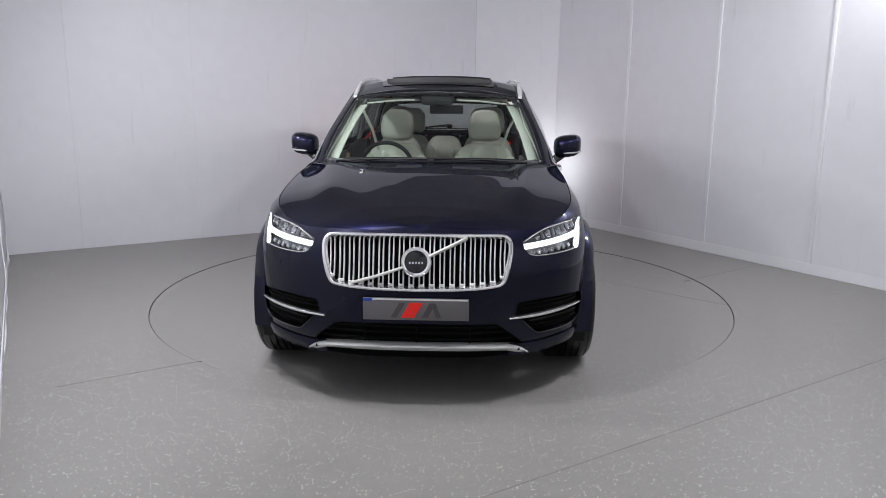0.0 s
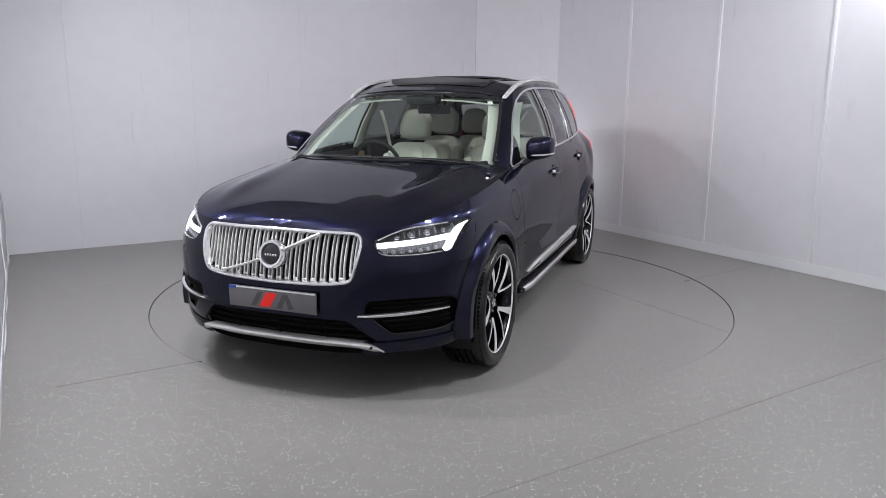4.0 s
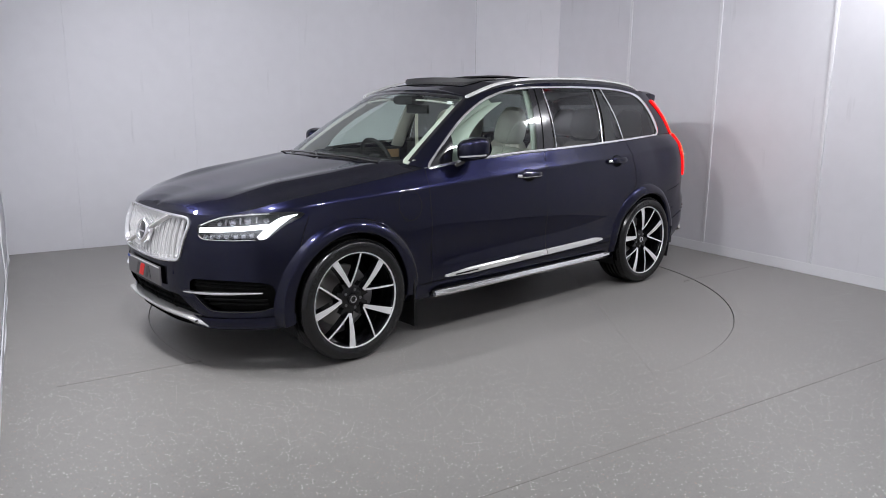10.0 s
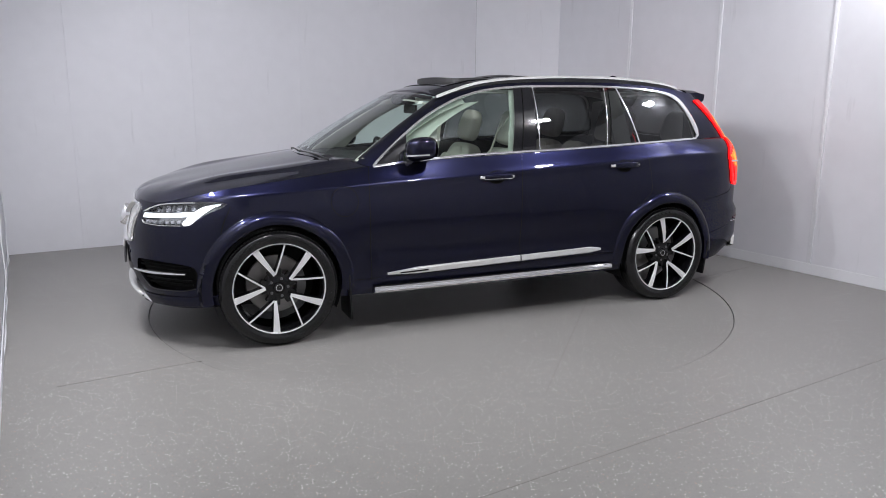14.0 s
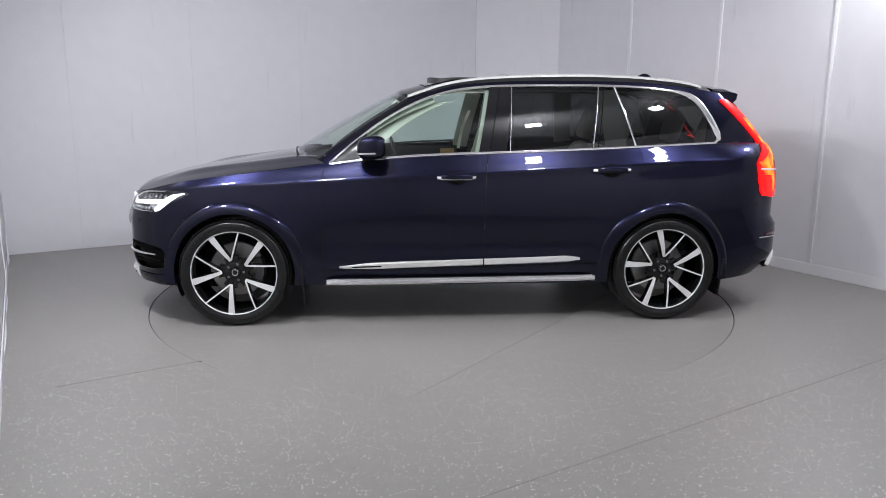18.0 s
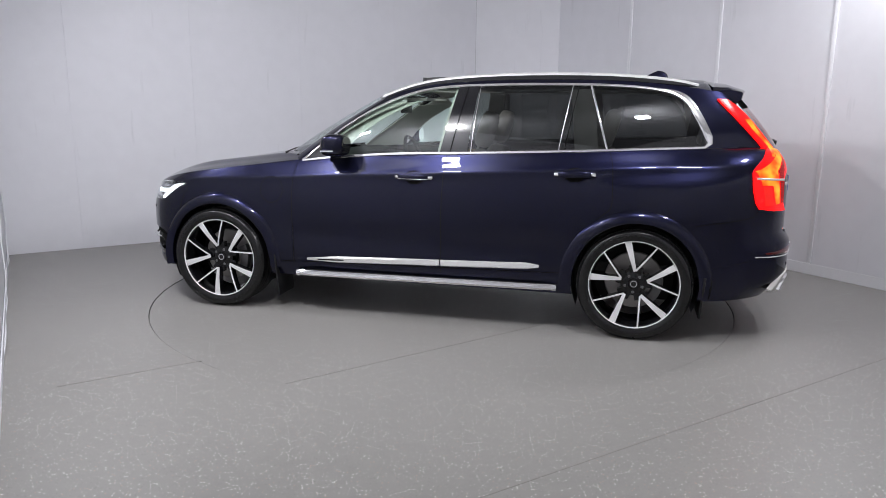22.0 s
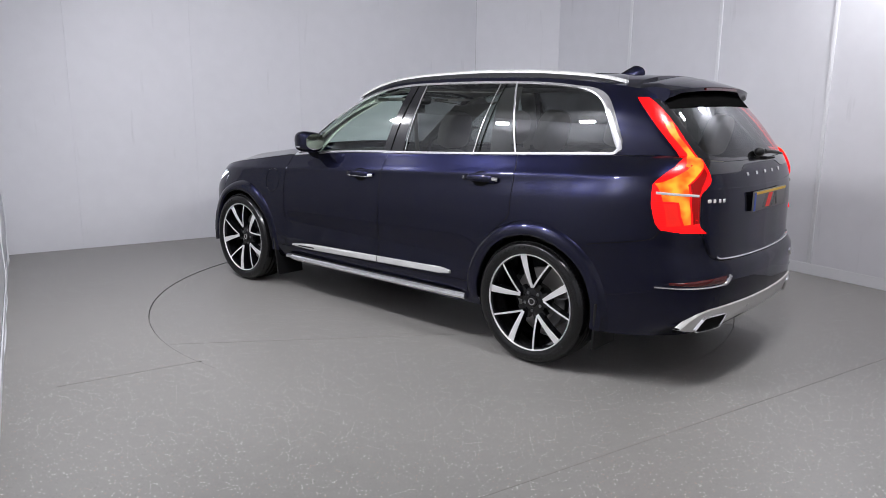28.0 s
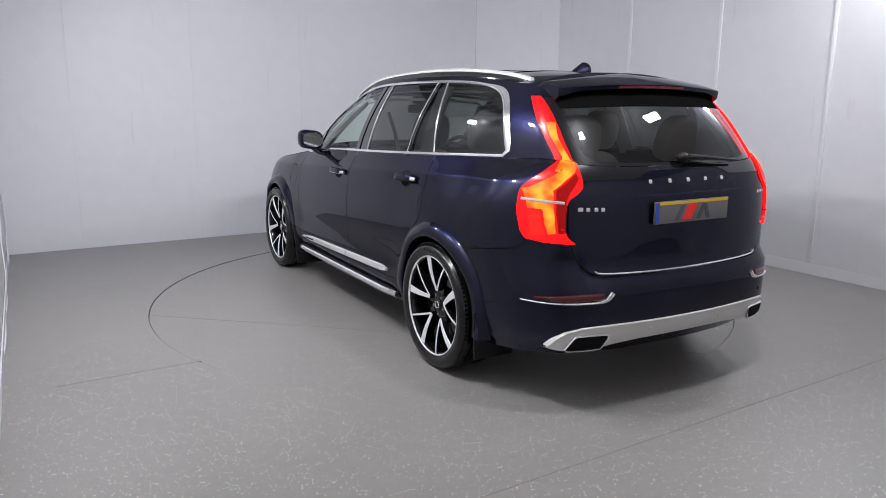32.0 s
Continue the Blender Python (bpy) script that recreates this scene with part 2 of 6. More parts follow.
def box(bm, lo, hi, bevel=0.0, seg=2, m=None):
    """A box between two corners, its edges rounded, moved by m."""
    r = bmesh.ops.create_cube(bm, size=1.0)
    vs = r["verts"]
    for v in vs:
        v.co = Vector([(lo[i] + hi[i]) / 2 + v.co[i] * (hi[i] - lo[i]) for i in range(3)])
    if bevel > 0:
        es = list({e for v in vs for e in v.link_edges})
        out = bmesh.ops.bevel(bm, geom=es, offset=bevel, segments=seg, affect="EDGES", profile=0.6)
        vs = list({v for f in out["faces"] for v in f.verts} | {v for v in vs if v.is_valid})
    if m is not None:
        bmesh.ops.transform(bm, matrix=m, verts=vs)
    return vs


def catmull(pts, n, loop=False):
    """n points along a Catmull-Rom curve through pts, evenly spaced."""
    p = [np.array(q, float) for q in pts]
    dense = []
    k = len(p)
    for i in range(k if loop else k - 1):
        a, b, c, d = (p[(i - 1) % k], p[i], p[(i + 1) % k], p[(i + 2) % k]) if loop else (p[max(i - 1, 0)], p[i], p[i + 1], p[min(i + 2, k - 1)])
        for s in np.linspace(0, 1, 16, endpoint=False):
            dense.append(0.5 * (2 * b + (c - a) * s + (2 * a - 5 * b + 4 * c - d) * s ** 2 + (3 * b - a - 3 * c + d) * s ** 3))
    dense.append(p[0] if loop else p[-1])
    dense = np.array(dense)
    along = np.concatenate([[0], np.cumsum(np.linalg.norm(np.diff(dense, axis=0), axis=1))])
    at = np.linspace(0, along[-1], n, endpoint=not loop)
    return np.stack([np.interp(at, along, dense[:, i]) for i in range(dense.shape[1])], 1)


def tube(bm, pts, section, up=(0, 0, 1), loop=False, scale=None):
    """Sweeps a closed 2D section (side, up) along points."""
    pts = [Vector(p) for p in pts]
    rings = []
    for i, p in enumerate(pts):
        a = pts[i - 1] if (i > 0 or loop) else p
        b = pts[(i + 1) % len(pts)] if (i < len(pts) - 1 or loop) else p
        d = (b - a).normalized()
        side = d.cross(Vector(up)).normalized()
        u = side.cross(d).normalized()
        k = scale[i] if scale else 1.0
        rings.append([bm.verts.new(p + side * sx * k + u * sz * k) for sx, sz in section])
    n = len(section)
    for i in range(len(rings) if loop else len(rings) - 1):
        a, b = rings[i], rings[(i + 1) % len(rings)]
        for j in range(n):
            bm.faces.new((a[j], a[(j + 1) % n], b[(j + 1) % n], b[j]))
    if not loop:
        bm.faces.new(rings[0][::-1])
        bm.faces.new(rings[-1])
    bmesh.ops.recalc_face_normals(bm, faces=bm.faces)
    return rings


def ring_section(r, n=8, flat=1.0):
    return [(r * math.cos(2 * math.pi * i / n), r * flat * math.sin(2 * math.pi * i / n)) for i in range(n)]


def lathe(bm, profile, n=48, axis="Y", centre=(0, 0, 0)):
    """Turns (radius, along) points round an axis."""
    rings = []
    for i in range(n):
        a = 2 * math.pi * i / n
        ring = []
        for r, y in profile:
            ring.append(bm.verts.new(Vector(centre) + Vector((r * math.cos(a), y, r * math.sin(a)))))
        rings.append(ring)
    for i in range(n):
        a, b = rings[i], rings[(i + 1) % n]
        for j in range(len(profile) - 1):
            bm.faces.new((a[j], a[j + 1], b[j + 1], b[j]))
    bmesh.ops.recalc_face_normals(bm, faces=bm.faces)
    return rings


# ---------------------------------------------------------------- the room
U = Vector((0.8496, 0.5274, 0))            # along the back wall
N = Vector((-0.5274, 0.8496, 0))           # into the back wall
CORNER_L = Vector((-4.28, 6.89, 0))
WALL_H = 3.55
WIDTH = 6.20                               # from the side wall beside the camera to the far side wall
DEPTH = 9.5


def on_plan(a, b, z=0.0):
    """a metres along the back wall from its corner, b metres out from it towards the camera."""
    p = CORNER_L + U * a - N * b
    return Vector((p.x, p.y, z))


def wall_run(name, p0, p1, label, seams, batten=0.0, outward=None, paint=M_WALL):
    """A wall of upright sheets between two plan points, with its joints; batten: width of the strip over each joint."""
    d = (p1 - p0)
    length, d = d.length, d.normalized()
    out = Vector((d.y, -d.x, 0)) if outward is None else outward
    bm = bmesh.new()
    m = Matrix.Translation(p0 + out * 0.035) @ Matrix((( d.x, out.x, 0, 0), (d.y, out.y, 0, 0), (0, 0, 1, 0), (0, 0, 0, 1)))
    box(bm, (0, 0, -0.02), (length, 0.10, WALL_H), m=m)
    wall = tagged(new(name, mesh_of(bm, name, paint, False)), label, "wall", kind="structure")
    edges = [0.0] + list(seams) + [length]
    for a, b in zip(edges[:-1], edges[1:]):
        bm = bmesh.new()
        box(bm, (a + 0.0004, -0.035, 0.0), (b - 0.0004, -0.001, WALL_H), bevel=0.0012, seg=1, m=m)
        part("wall_panel", bm, paint, wall, smooth=False)
    if batten:
        for a in seams:
            bm = bmesh.new()
            box(bm, (a - batten / 2, -0.046, 0.03), (a + batten / 2, -0.0355, WALL_H), bevel=0.004, m=m)
            part("batten", bm, M_BATTEN, wall, "white plastic joint strip")
    return wall, m, length


def room():
    ch_a = on_plan(5.52, 0)
    ch_b = on_plan(WIDTH, 0.868)
    near = on_plan(-0.027 * DEPTH, DEPTH)
    wall_run("wall_back", CORNER_L, ch_a, "pale grey painted sheet wall with fine upright joints", [0.674, 1.865, 3.077, 4.304], outward=N)
    wall_run("wall_corner", ch_a, ch_b, "pale grey infill panel across the room corner", [], outward=Vector((ch_b - ch_a).normalized().cross(Vector((0, 0, -1)))))
    w, m, length = wall_run("wall_side", ch_b, on_plan(WIDTH, DEPTH), "pale grey sheet wall with white joint strips",
                            [s for s in (1.222, 2.415, 3.582, 4.80, 6.0, 7.2)], batten=0.035, outward=U)
    bm = bmesh.new()
    box(bm, (0, -0.052, 0.0), (length, -0.0465, 0.10), bevel=0.003, m=m)
    tagged(new("baseboard", mesh_of(bm, "baseboard", M_BATTEN, False)), "white skirting strip along the side wall", "skirting", kind="structure")
    wall_run("wall_near", near, CORNER_L, "pale grey sheet wall beside the camera", [3.0, 4.2, 5.4, 6.6, 7.8, 9.0], outward=-U)
    wall_run("wall_behind", on_plan(WIDTH, DEPTH), near, "plain grey wall behind the camera", [1.2, 2.4, 3.6, 4.8], outward=-N, paint=M_BACKWALL)
    bm = bmesh.new()
    c = [on_plan(-0.6, -0.2), on_plan(WIDTH + 0.2, -0.2), on_plan(WIDTH + 0.2, DEPTH + 0.2), on_plan(-0.6, DEPTH + 0.2)]
    top = [bm.verts.new((p.x, p.y, WALL_H)) for p in c]
    bot = [bm.verts.new((p.x, p.y, WALL_H + 0.1)) for p in c]
    bm.faces.new(top)
    bm.faces.new(bot)
    for i in range(4):
        bm.faces.new((top[i], top[(i + 1) % 4], bot[(i + 1) % 4], bot[i]))
    bmesh.ops.recalc_face_normals(bm, faces=bm.faces)
    tagged(new("ceiling", mesh_of(bm, "ceiling", M_CEIL, False)), "grey painted ceiling", "ceiling", kind="structure")
    # floor with a round hole for the turntable
    bm = bmesh.new()
    n = 160
    ring = [bm.verts.new((AXIS[0] + (TABLE_R + 0.0025) * math.cos(2 * math.pi * i / n), AXIS[1] + (TABLE_R + 0.0025) * math.sin(2 * math.pi * i / n), 0)) for i in range(n)]
    low = [bm.verts.new((v.co.x, v.co.y, -0.05)) for v in ring]
    outer = [bm.verts.new((p.x, p.y, 0)) for p in c]
    es = [bm.edges.new((ring[i], ring[(i + 1) % n])) for i in range(n)] + [bm.edges.new((outer[i], outer[(i + 1) % 4])) for i in range(4)]
    bmesh.ops.triangle_fill(bm, edges=es, use_beauty=True)
    for i in range(n):
        bm.faces.new((ring[i], ring[(i + 1) % n], low[(i + 1) % n], low[i]))
    bm.faces.new(low)
    bmesh.ops.recalc_face_normals(bm, faces=bm.faces)
    for f in bm.faces:
        f.material_index = 0 if f.calc_center_median().z > -0.01 else 1
        if f.normal.z < 0 and f.material_index == 0:
            f.normal_flip()
    tagged(new("floor", mesh_of(bm, "floor", [M_FLOOR, M_SLOT], False)), "grey speckled safety vinyl floor", "floor", kind="structure")

    # white cables hanging against the wall beside the camera
    d = (near - CORNER_L).normalized()
    for rows in (((.02, .62), (.08, .36), (.22, .17), (.40, .03), (.52, .010)), ((1.30, .95), (1.42, .62), (1.53, .39), (1.66, .16), (1.78, .04), (1.95, .012), (2.35, .010), (2.9, .012), (3.3, .010))):
        bm = bmesh.new()
        tube(bm, catmull([CORNER_L + d * a + U * (.009 + .008 * (i % 2)) + Vector((0, 0, z)) for i, (a, z) in enumerate(rows)], 40), ring_section(.005, 8))
        tagged(new("cable", mesh_of(bm, "cable", M_BATTEN)), "white electric cable hanging down the wall to the floor", "cable", group="wall cables")
    bm = bmesh.new()
    m = Matrix.Translation(CORNER_L) @ Matrix(((d.x, -U.x, 0, 0), (d.y, -U.y, 0, 0), (0, 0, 1, 0), (0, 0, 0, 1)))
    box(bm, (0.02, -0.012, 0), (DEPTH, -0.003, 0.07), bevel=0.003, m=m)
    tagged(new("baseboard", mesh_of(bm, "baseboard", M_WALL, False)), "pale skirting strip along the wall", "skirting", kind="structure")


room()


def strip_on_floor(name, a, b, width, material, parent=None, z=0.0012, label="", category="", kind=""):
    a, b = Vector((*a, 0)), Vector((*b, 0))
    d = (b - a).normalized()
    s = Vector((-d.y, d.x, 0)) * width / 2
    bm = bmesh.new()
    lo = [bm.verts.new(p + Vector((0, 0, -0.004))) for p in (a - s, b - s, b + s, a + s)]
    hi = [bm.verts.new(p + Vector((0, 0, z))) for p in (a - s, b - s, b + s, a + s)]
    bm.faces.new(hi)
    for i in range(4):
        bm.faces.new((lo[i], lo[(i + 1) % 4], hi[(i + 1) % 4], hi[i]))
    bmesh.ops.recalc_face_normals(bm, faces=bm.faces)
    ob = new(name, mesh_of(bm, name, material, False))
    ob.parent = parent
    return tagged(ob, label, category, kind=kind) if label else ob


M_WELD = mat("weld_line", (0.218, 0.204, 0.192), rough=0.6, grain=0.1)
for a, b in (((3.95, 4.94), (-0.6, 2.07)), ((-2.06, 3.61), (-1.42, 4.02)), ((2.10, 6.06), (2.97, 6.68))):
    strip_on_floor("floor_joint", a, b, 0.0035, M_WELD, label="dark welded joint in the vinyl floor", category="floor joint", kind="structure")

turntable = new("turntable")
tagged(turntable, "round turntable flush with the floor, covered in grey speckled vinyl", "turntable")
turntable.matrix_world = pose(*AXIS, 0)


DECK_Z = -0.0032                            # the deck lies a little lower than the floor


def build_turntable():
    bm = bmesh.new()
    n = 160
    ring = [bm.verts.new(((TABLE_R - 0.0030) * math.cos(2 * math.pi * i / n), (TABLE_R - 0.0030) * math.sin(2 * math.pi * i / n), DECK_Z)) for i in range(n)]
    low = [bm.verts.new((v.co.x, v.co.y, -0.04)) for v in ring]
    bm.faces.new(ring)
    for i in range(n):
        bm.faces.new((ring[i], low[i], low[(i + 1) % n], ring[(i + 1) % n]))
    bmesh.ops.recalc_face_normals(bm, faces=bm.faces)
    part("deck", bm, M_FLOOR, turntable, smooth=False)
    strip_on_floor("deck_joint", TABLE_JOINT[0], TABLE_JOINT[1], 0.0032, M_WELD, parent=turntable, z=DECK_Z + 0.0012)


TABLE_JOINT = ((0.325, 2.2), (-2.13, -0.68))
build_turntable()

# ---------------------------------------------------------------- the car: its skin
car = new("car")
tagged(car, "navy metallic off-road estate car, lamps lit, on a turntable", "car")

WB = 1.492                                  # half the wheelbase
HUB_Z, TYRE_R, RIM_R = 0.366, 0.369, 0.287
ARCH_R = 0.406

# plan outline at the widest height, from the nose's centre to the tail's centre
PLAN = ((2.360, 0), (2.352, .26), (2.315, .44), (2.25, .60), (2.15, .73), (2.03, .822), (1.88, .872), (1.70, .893), (1.49, .900), (1.2, .904), (.9, .908),
        (.3, .916), (-.5, .918), (-1.1, .915), (-1.5, .910), (-1.9, .892), (-2.1, .865), (-2.2, .835), (-2.312, .768), (-2.387, .665), (-2.435, .5), (-2.462, .25), (-2.470, 0))
# upper rim of the lower body: bonnet edge, belt line, foot of the rear window
RIM = ((2.275, 0, .893), (2.268, .26, .892), (2.235, .44, .890), (2.165, .585, .892), (2.05, .690, .918), (1.92, .752, .952), (1.78, .785, .980), (1.62, .798, 1.004),
       (1.45, .804, 1.026), (1.2, .806, 1.058), (.9, .798, 1.097), (.3, .826, 1.140), (-.5, .828, 1.174), (-1.1, .808, 1.198), (-1.5, .780, 1.217),
       (-1.9, .735, 1.235), (-2.07, .708, 1.243), (-2.17, .690, 1.243), (-2.27, .660, 1.235), (-2.33, .60, 1.225), (-2.37, .48, 1.215), (-2.395, .25, 1.21), (-2.40, 0, 1.21))
NS = 250


def widen(rows, stops, gains):
    """Rows of points with their half width scaled by a gain that changes along the car."""
    return [(r[0], r[1] * float(np.interp(r[0], stops, gains)), *r[2:]) for r in rows]


ALONG = (-2.3, -2.0, -1.6, -1.0, 1.2, 1.6, 1.9, 2.2)
PLAN = widen(PLAN, ALONG, (1.008, 1.014, 1.03, 1.036, 1.036, 1.032, 1.022, 1.008))
RIM = widen(RIM, ALONG, (1.008, 1.016, 1.036, 1.045, 1.045, 1.04, 1.03, 1.012))


def smooth(a, b, x):
    t = min(1.0, max(0.0, (x - a) / (b - a)))
    return t * t * (3 - 2 * t)


def lower_grid():
    """Points of the left half of the lower body: rows from sill to rim, columns from nose to tail."""
    both = catmull([(*p, *r) for p, r in zip(PLAN, RIM)], NS)
    zs = [0.0, .03, .07, .12, .18, .25, .32, .39, .46, .53, .60, .65] + [.69 + .0129 * i for i in range(24)] + [1.0]
    grid = []
    for px, py, rx, ry, rz in both:
        col = []
        front, rear = smooth(1.75, 2.25, px), smooth(-1.9, -2.35, px)
        side = (1 - front) * (1 - rear)
        zb = 0.215 + 0.03 * front + 0.05 * side + 0.07 * rear
        inward = Vector((-front * 1.0 + rear * 1.0, -side - 0.6 * (front + rear) * min(1, py / 0.5), 0))
        for v in zs:
            z = zb + (rz - zb) * v
            x, y = px, py
            if z > 0.66:
                tt = (z - 0.66) / (rz - 0.66)
                back = smooth(-1.65, -2.12, px)
                k = tt ** ((2.9 * (1 - front) + 2.0 * front) * (1 - back) + 6.0 * back)
                x, y = px + (rx - px) * k, py + (ry - py) * k
            off = 0.0
            if z < 0.47:
                low = (0.47 - z) / 0.22
                off = (0.055 * side + 0.055 * front + 0.10 * rear) * low ** 2
            x += inward.x * off
            y += inward.y * off
            # bumper swell at the tail
            x -= 0.042 * rear * smooth(0.72, 0.66, z) * smooth(0.30, 0.42, z)
            # scalloped lower door
            y -= 0.016 * side * math.exp(-((z - 0.56) / 0.085) ** 2) * smooth(1.05, 0.8, x) * smooth(-1.15, -0.9, x)
            # crease under the belt
            zc = 0.985 - 0.052 * (x - 0.9)
            y += 0.012 * side * math.exp(-(math.hypot(z - zc, 0.010) - 0.010) / 0.030)
            # haunch over the rear wheel
            y += 0.013 * smooth(-0.95, -1.5, x) * smooth(-2.25, -2.0, x) * smooth(zc + 0.005, zc - 0.13, z) * smooth(0.62, 0.82, z)
            col.append(Vector((x, y if py > 0 else 0.0, z)))
        grid.append(col)
    return grid


def sheet(grid, bm=None):
    bm = bm or bmesh.new()
    rows = [[bm.verts.new(p) for p in col] for col in grid]
    for a, b in zip(rows[:-1], rows[1:]):
        for j in range(len(a) - 1):
            bm.faces.new((a[j], b[j], b[j + 1], a[j + 1]))
    return bm, rows


def face_out(bm, inside):
    """Turns all normals away from a point."""
    bmesh.ops.recalc_face_normals(bm, faces=bm.faces)
    s = sum((f.calc_center_median() - Vector(inside)).dot(f.normal) * f.calc_area() for f in bm.faces)
    if s < 0:
        bmesh.ops.reverse_faces(bm, faces=bm.faces)


# greenhouse: foot and top curves from the windscreen's centre to the rear window's centre
FOOT = ((1.16, 0, 1.150), (1.14, .25, 1.148), (1.08, .48, 1.140), (.98, .66, 1.122), (.89, .775, 1.100), (.72, .800, 1.112), (.3, .822, 1.143), (-.5, .824, 1.176), (-1.1, .804, 1.200),
        (-1.5, .776, 1.219), (-1.9, .731, 1.237), (-2.07, .704, 1.245), (-2.18, .682, 1.245), (-2.27, .645, 1.238), (-2.335, .57, 1.226), (-2.375, .42, 1.216), (-2.395, .2, 1.212), (-2.40, 0, 1.212))
CROWN = ((.36, 0, 1.598), (.35, .25, 1.590), (.325, .42, 1.575), (.29, .515, 1.556), (.24, .560, 1.560), (.12, .580, 1.592), (-.12, .594, 1.635), (-.55, .602, 1.660), (-1.05, .600, 1.664),
         (-1.42, .594, 1.652), (-1.75, .582, 1.622), (-1.90, .572, 1.600), (-1.98, .555, 1.590), (-2.02, .52, 1.590), (-2.05, .44, 1.595), (-2.07, .33, 1.602), (-2.085, .16, 1.608), (-2.09, 0, 1.61))

FOOT = widen(FOOT, (-2.3, -2.0, -1.6, -1.0, .7, .9, 1.1), (1.008, 1.016, 1.036, 1.045, 1.045, 1.03, 1.0))
CROWN = widen(CROWN, (-2.05, -1.9, -1.75, -1.1, -.4, .1, .3), (1.02, 1.03, 1.04, 1.065, 1.08, 1.09, 1.115))


def upper_grid():
    both = catmull([(*a, *b) for a, b in zip(FOOT, CROWN)], 200)
    grid = []
    for r in both:
        f, c = Vector(r[:3]), Vector(r[3:])
        col = []
        nx = Vector((0.55 * smooth(0.75, 1.0, f.x) - 0.5 * smooth(-2.1, -2.35, f.x), 1.0 * (1 - smooth(0.8, 1.05, f.x)) * (1 - smooth(-2.15, -2.35, f.x)), 0.35))
        for i in range(25):
            t = i / 24
            bulge = 0.028 * math.sin(math.pi * t) * (1 - 0.3 * t)
            p = f.lerp(c, t) + nx * bulge
            if r[1] < 1e-6:
                p.y = 0
            col.append(p)
        grid.append(col)
    return grid


def curve_at(points, x, k):
    """Interpolates column k of a table over its first column, falling."""
    t = np.array(points, float)
    o = np.argsort(t[:, 0])
    return float(np.interp(x, t[o, 0], t[o, k]))


BONNET_MID = ((2.275, .893), (2.25, .917), (2.18, .946), (2.05, .980), (1.9, 1.010), (1.7, 1.047), (1.5, 1.083), (1.3, 1.117), (1.16, 1.140), (1.05, 1.151), (.85, 1.166))


def bonnet_grid():
    """Cap between the two bonnet edges, from the nose to the windscreen's foot."""
    both = catmull([(*p, *r) for p, r in zip(PLAN, RIM)], NS)
    rim = [Vector(r[2:]) for r in both if r[2] > 0.87]
    # edge points run from the centre of the nose round to the screen; rays go from each edge point to the centre line
    grid = []
    n = len(rim)
    for i, e in enumerate(rim):
        s = i / (n - 1)
        cx = 2.275 - (2.275 - 1.10) * s ** 1.25
        cz = curve_at(BONNET_MID, cx, 1)
        col = []
        for j in range(23):
            t = j / 22
            x = e.x + (cx - e.x) * (1 - (1 - t) ** 2)
            y = e.y * (1 - t)
            z0 = e.z + (cz - e.z) * (1 - (1 - t) ** 3.6)
            # raised ridge on each side
            yr = 0.50 + 0.10 * (2.2 - x)
            ridge = (0.012 + 0.010 * smooth(1.3, 1.9, x)) * math.exp(-((y - yr) / 0.085) ** 2) * smooth(2.2, 1.7, x) * smooth(0, 0.25, t)
            col.append(Vector((x, y, z0 + ridge)))
        grid.append(col)
    return grid


def roof_grid():
    both = catmull([(*a, *b) for a, b in zip(FOOT, CROWN)], 200)
    crown = [Vector(r[3:]) for r in both]
    n = len(crown)
    grid = []
    for i, e in enumerate(crown):
        s = i / (n - 1)
        cx = min(0.36, max(-2.09, e.x * 1.0))
        hump = 1.712 - 0.030 * ((cx + 0.75) / 1.0) ** 2 * (1 if cx > -0.75 else 0.85)
        if cx > 0.0:
            hump = min(hump, 1.598 + (0.36 - cx) * 0.26)
        if cx < -1.9:
            hump = min(hump, 1.61 + (cx + 2.09) * 0.22)
        col = []
        for j in range(17):
            t = j / 16
            col.append(Vector((e.x + (cx - e.x) * t, e.y * (1 - t), e.z + (max(hump, e.z + 0.0) - e.z) * (1 - (1 - t) ** 2.6))))
        grid.append(col)
    return grid


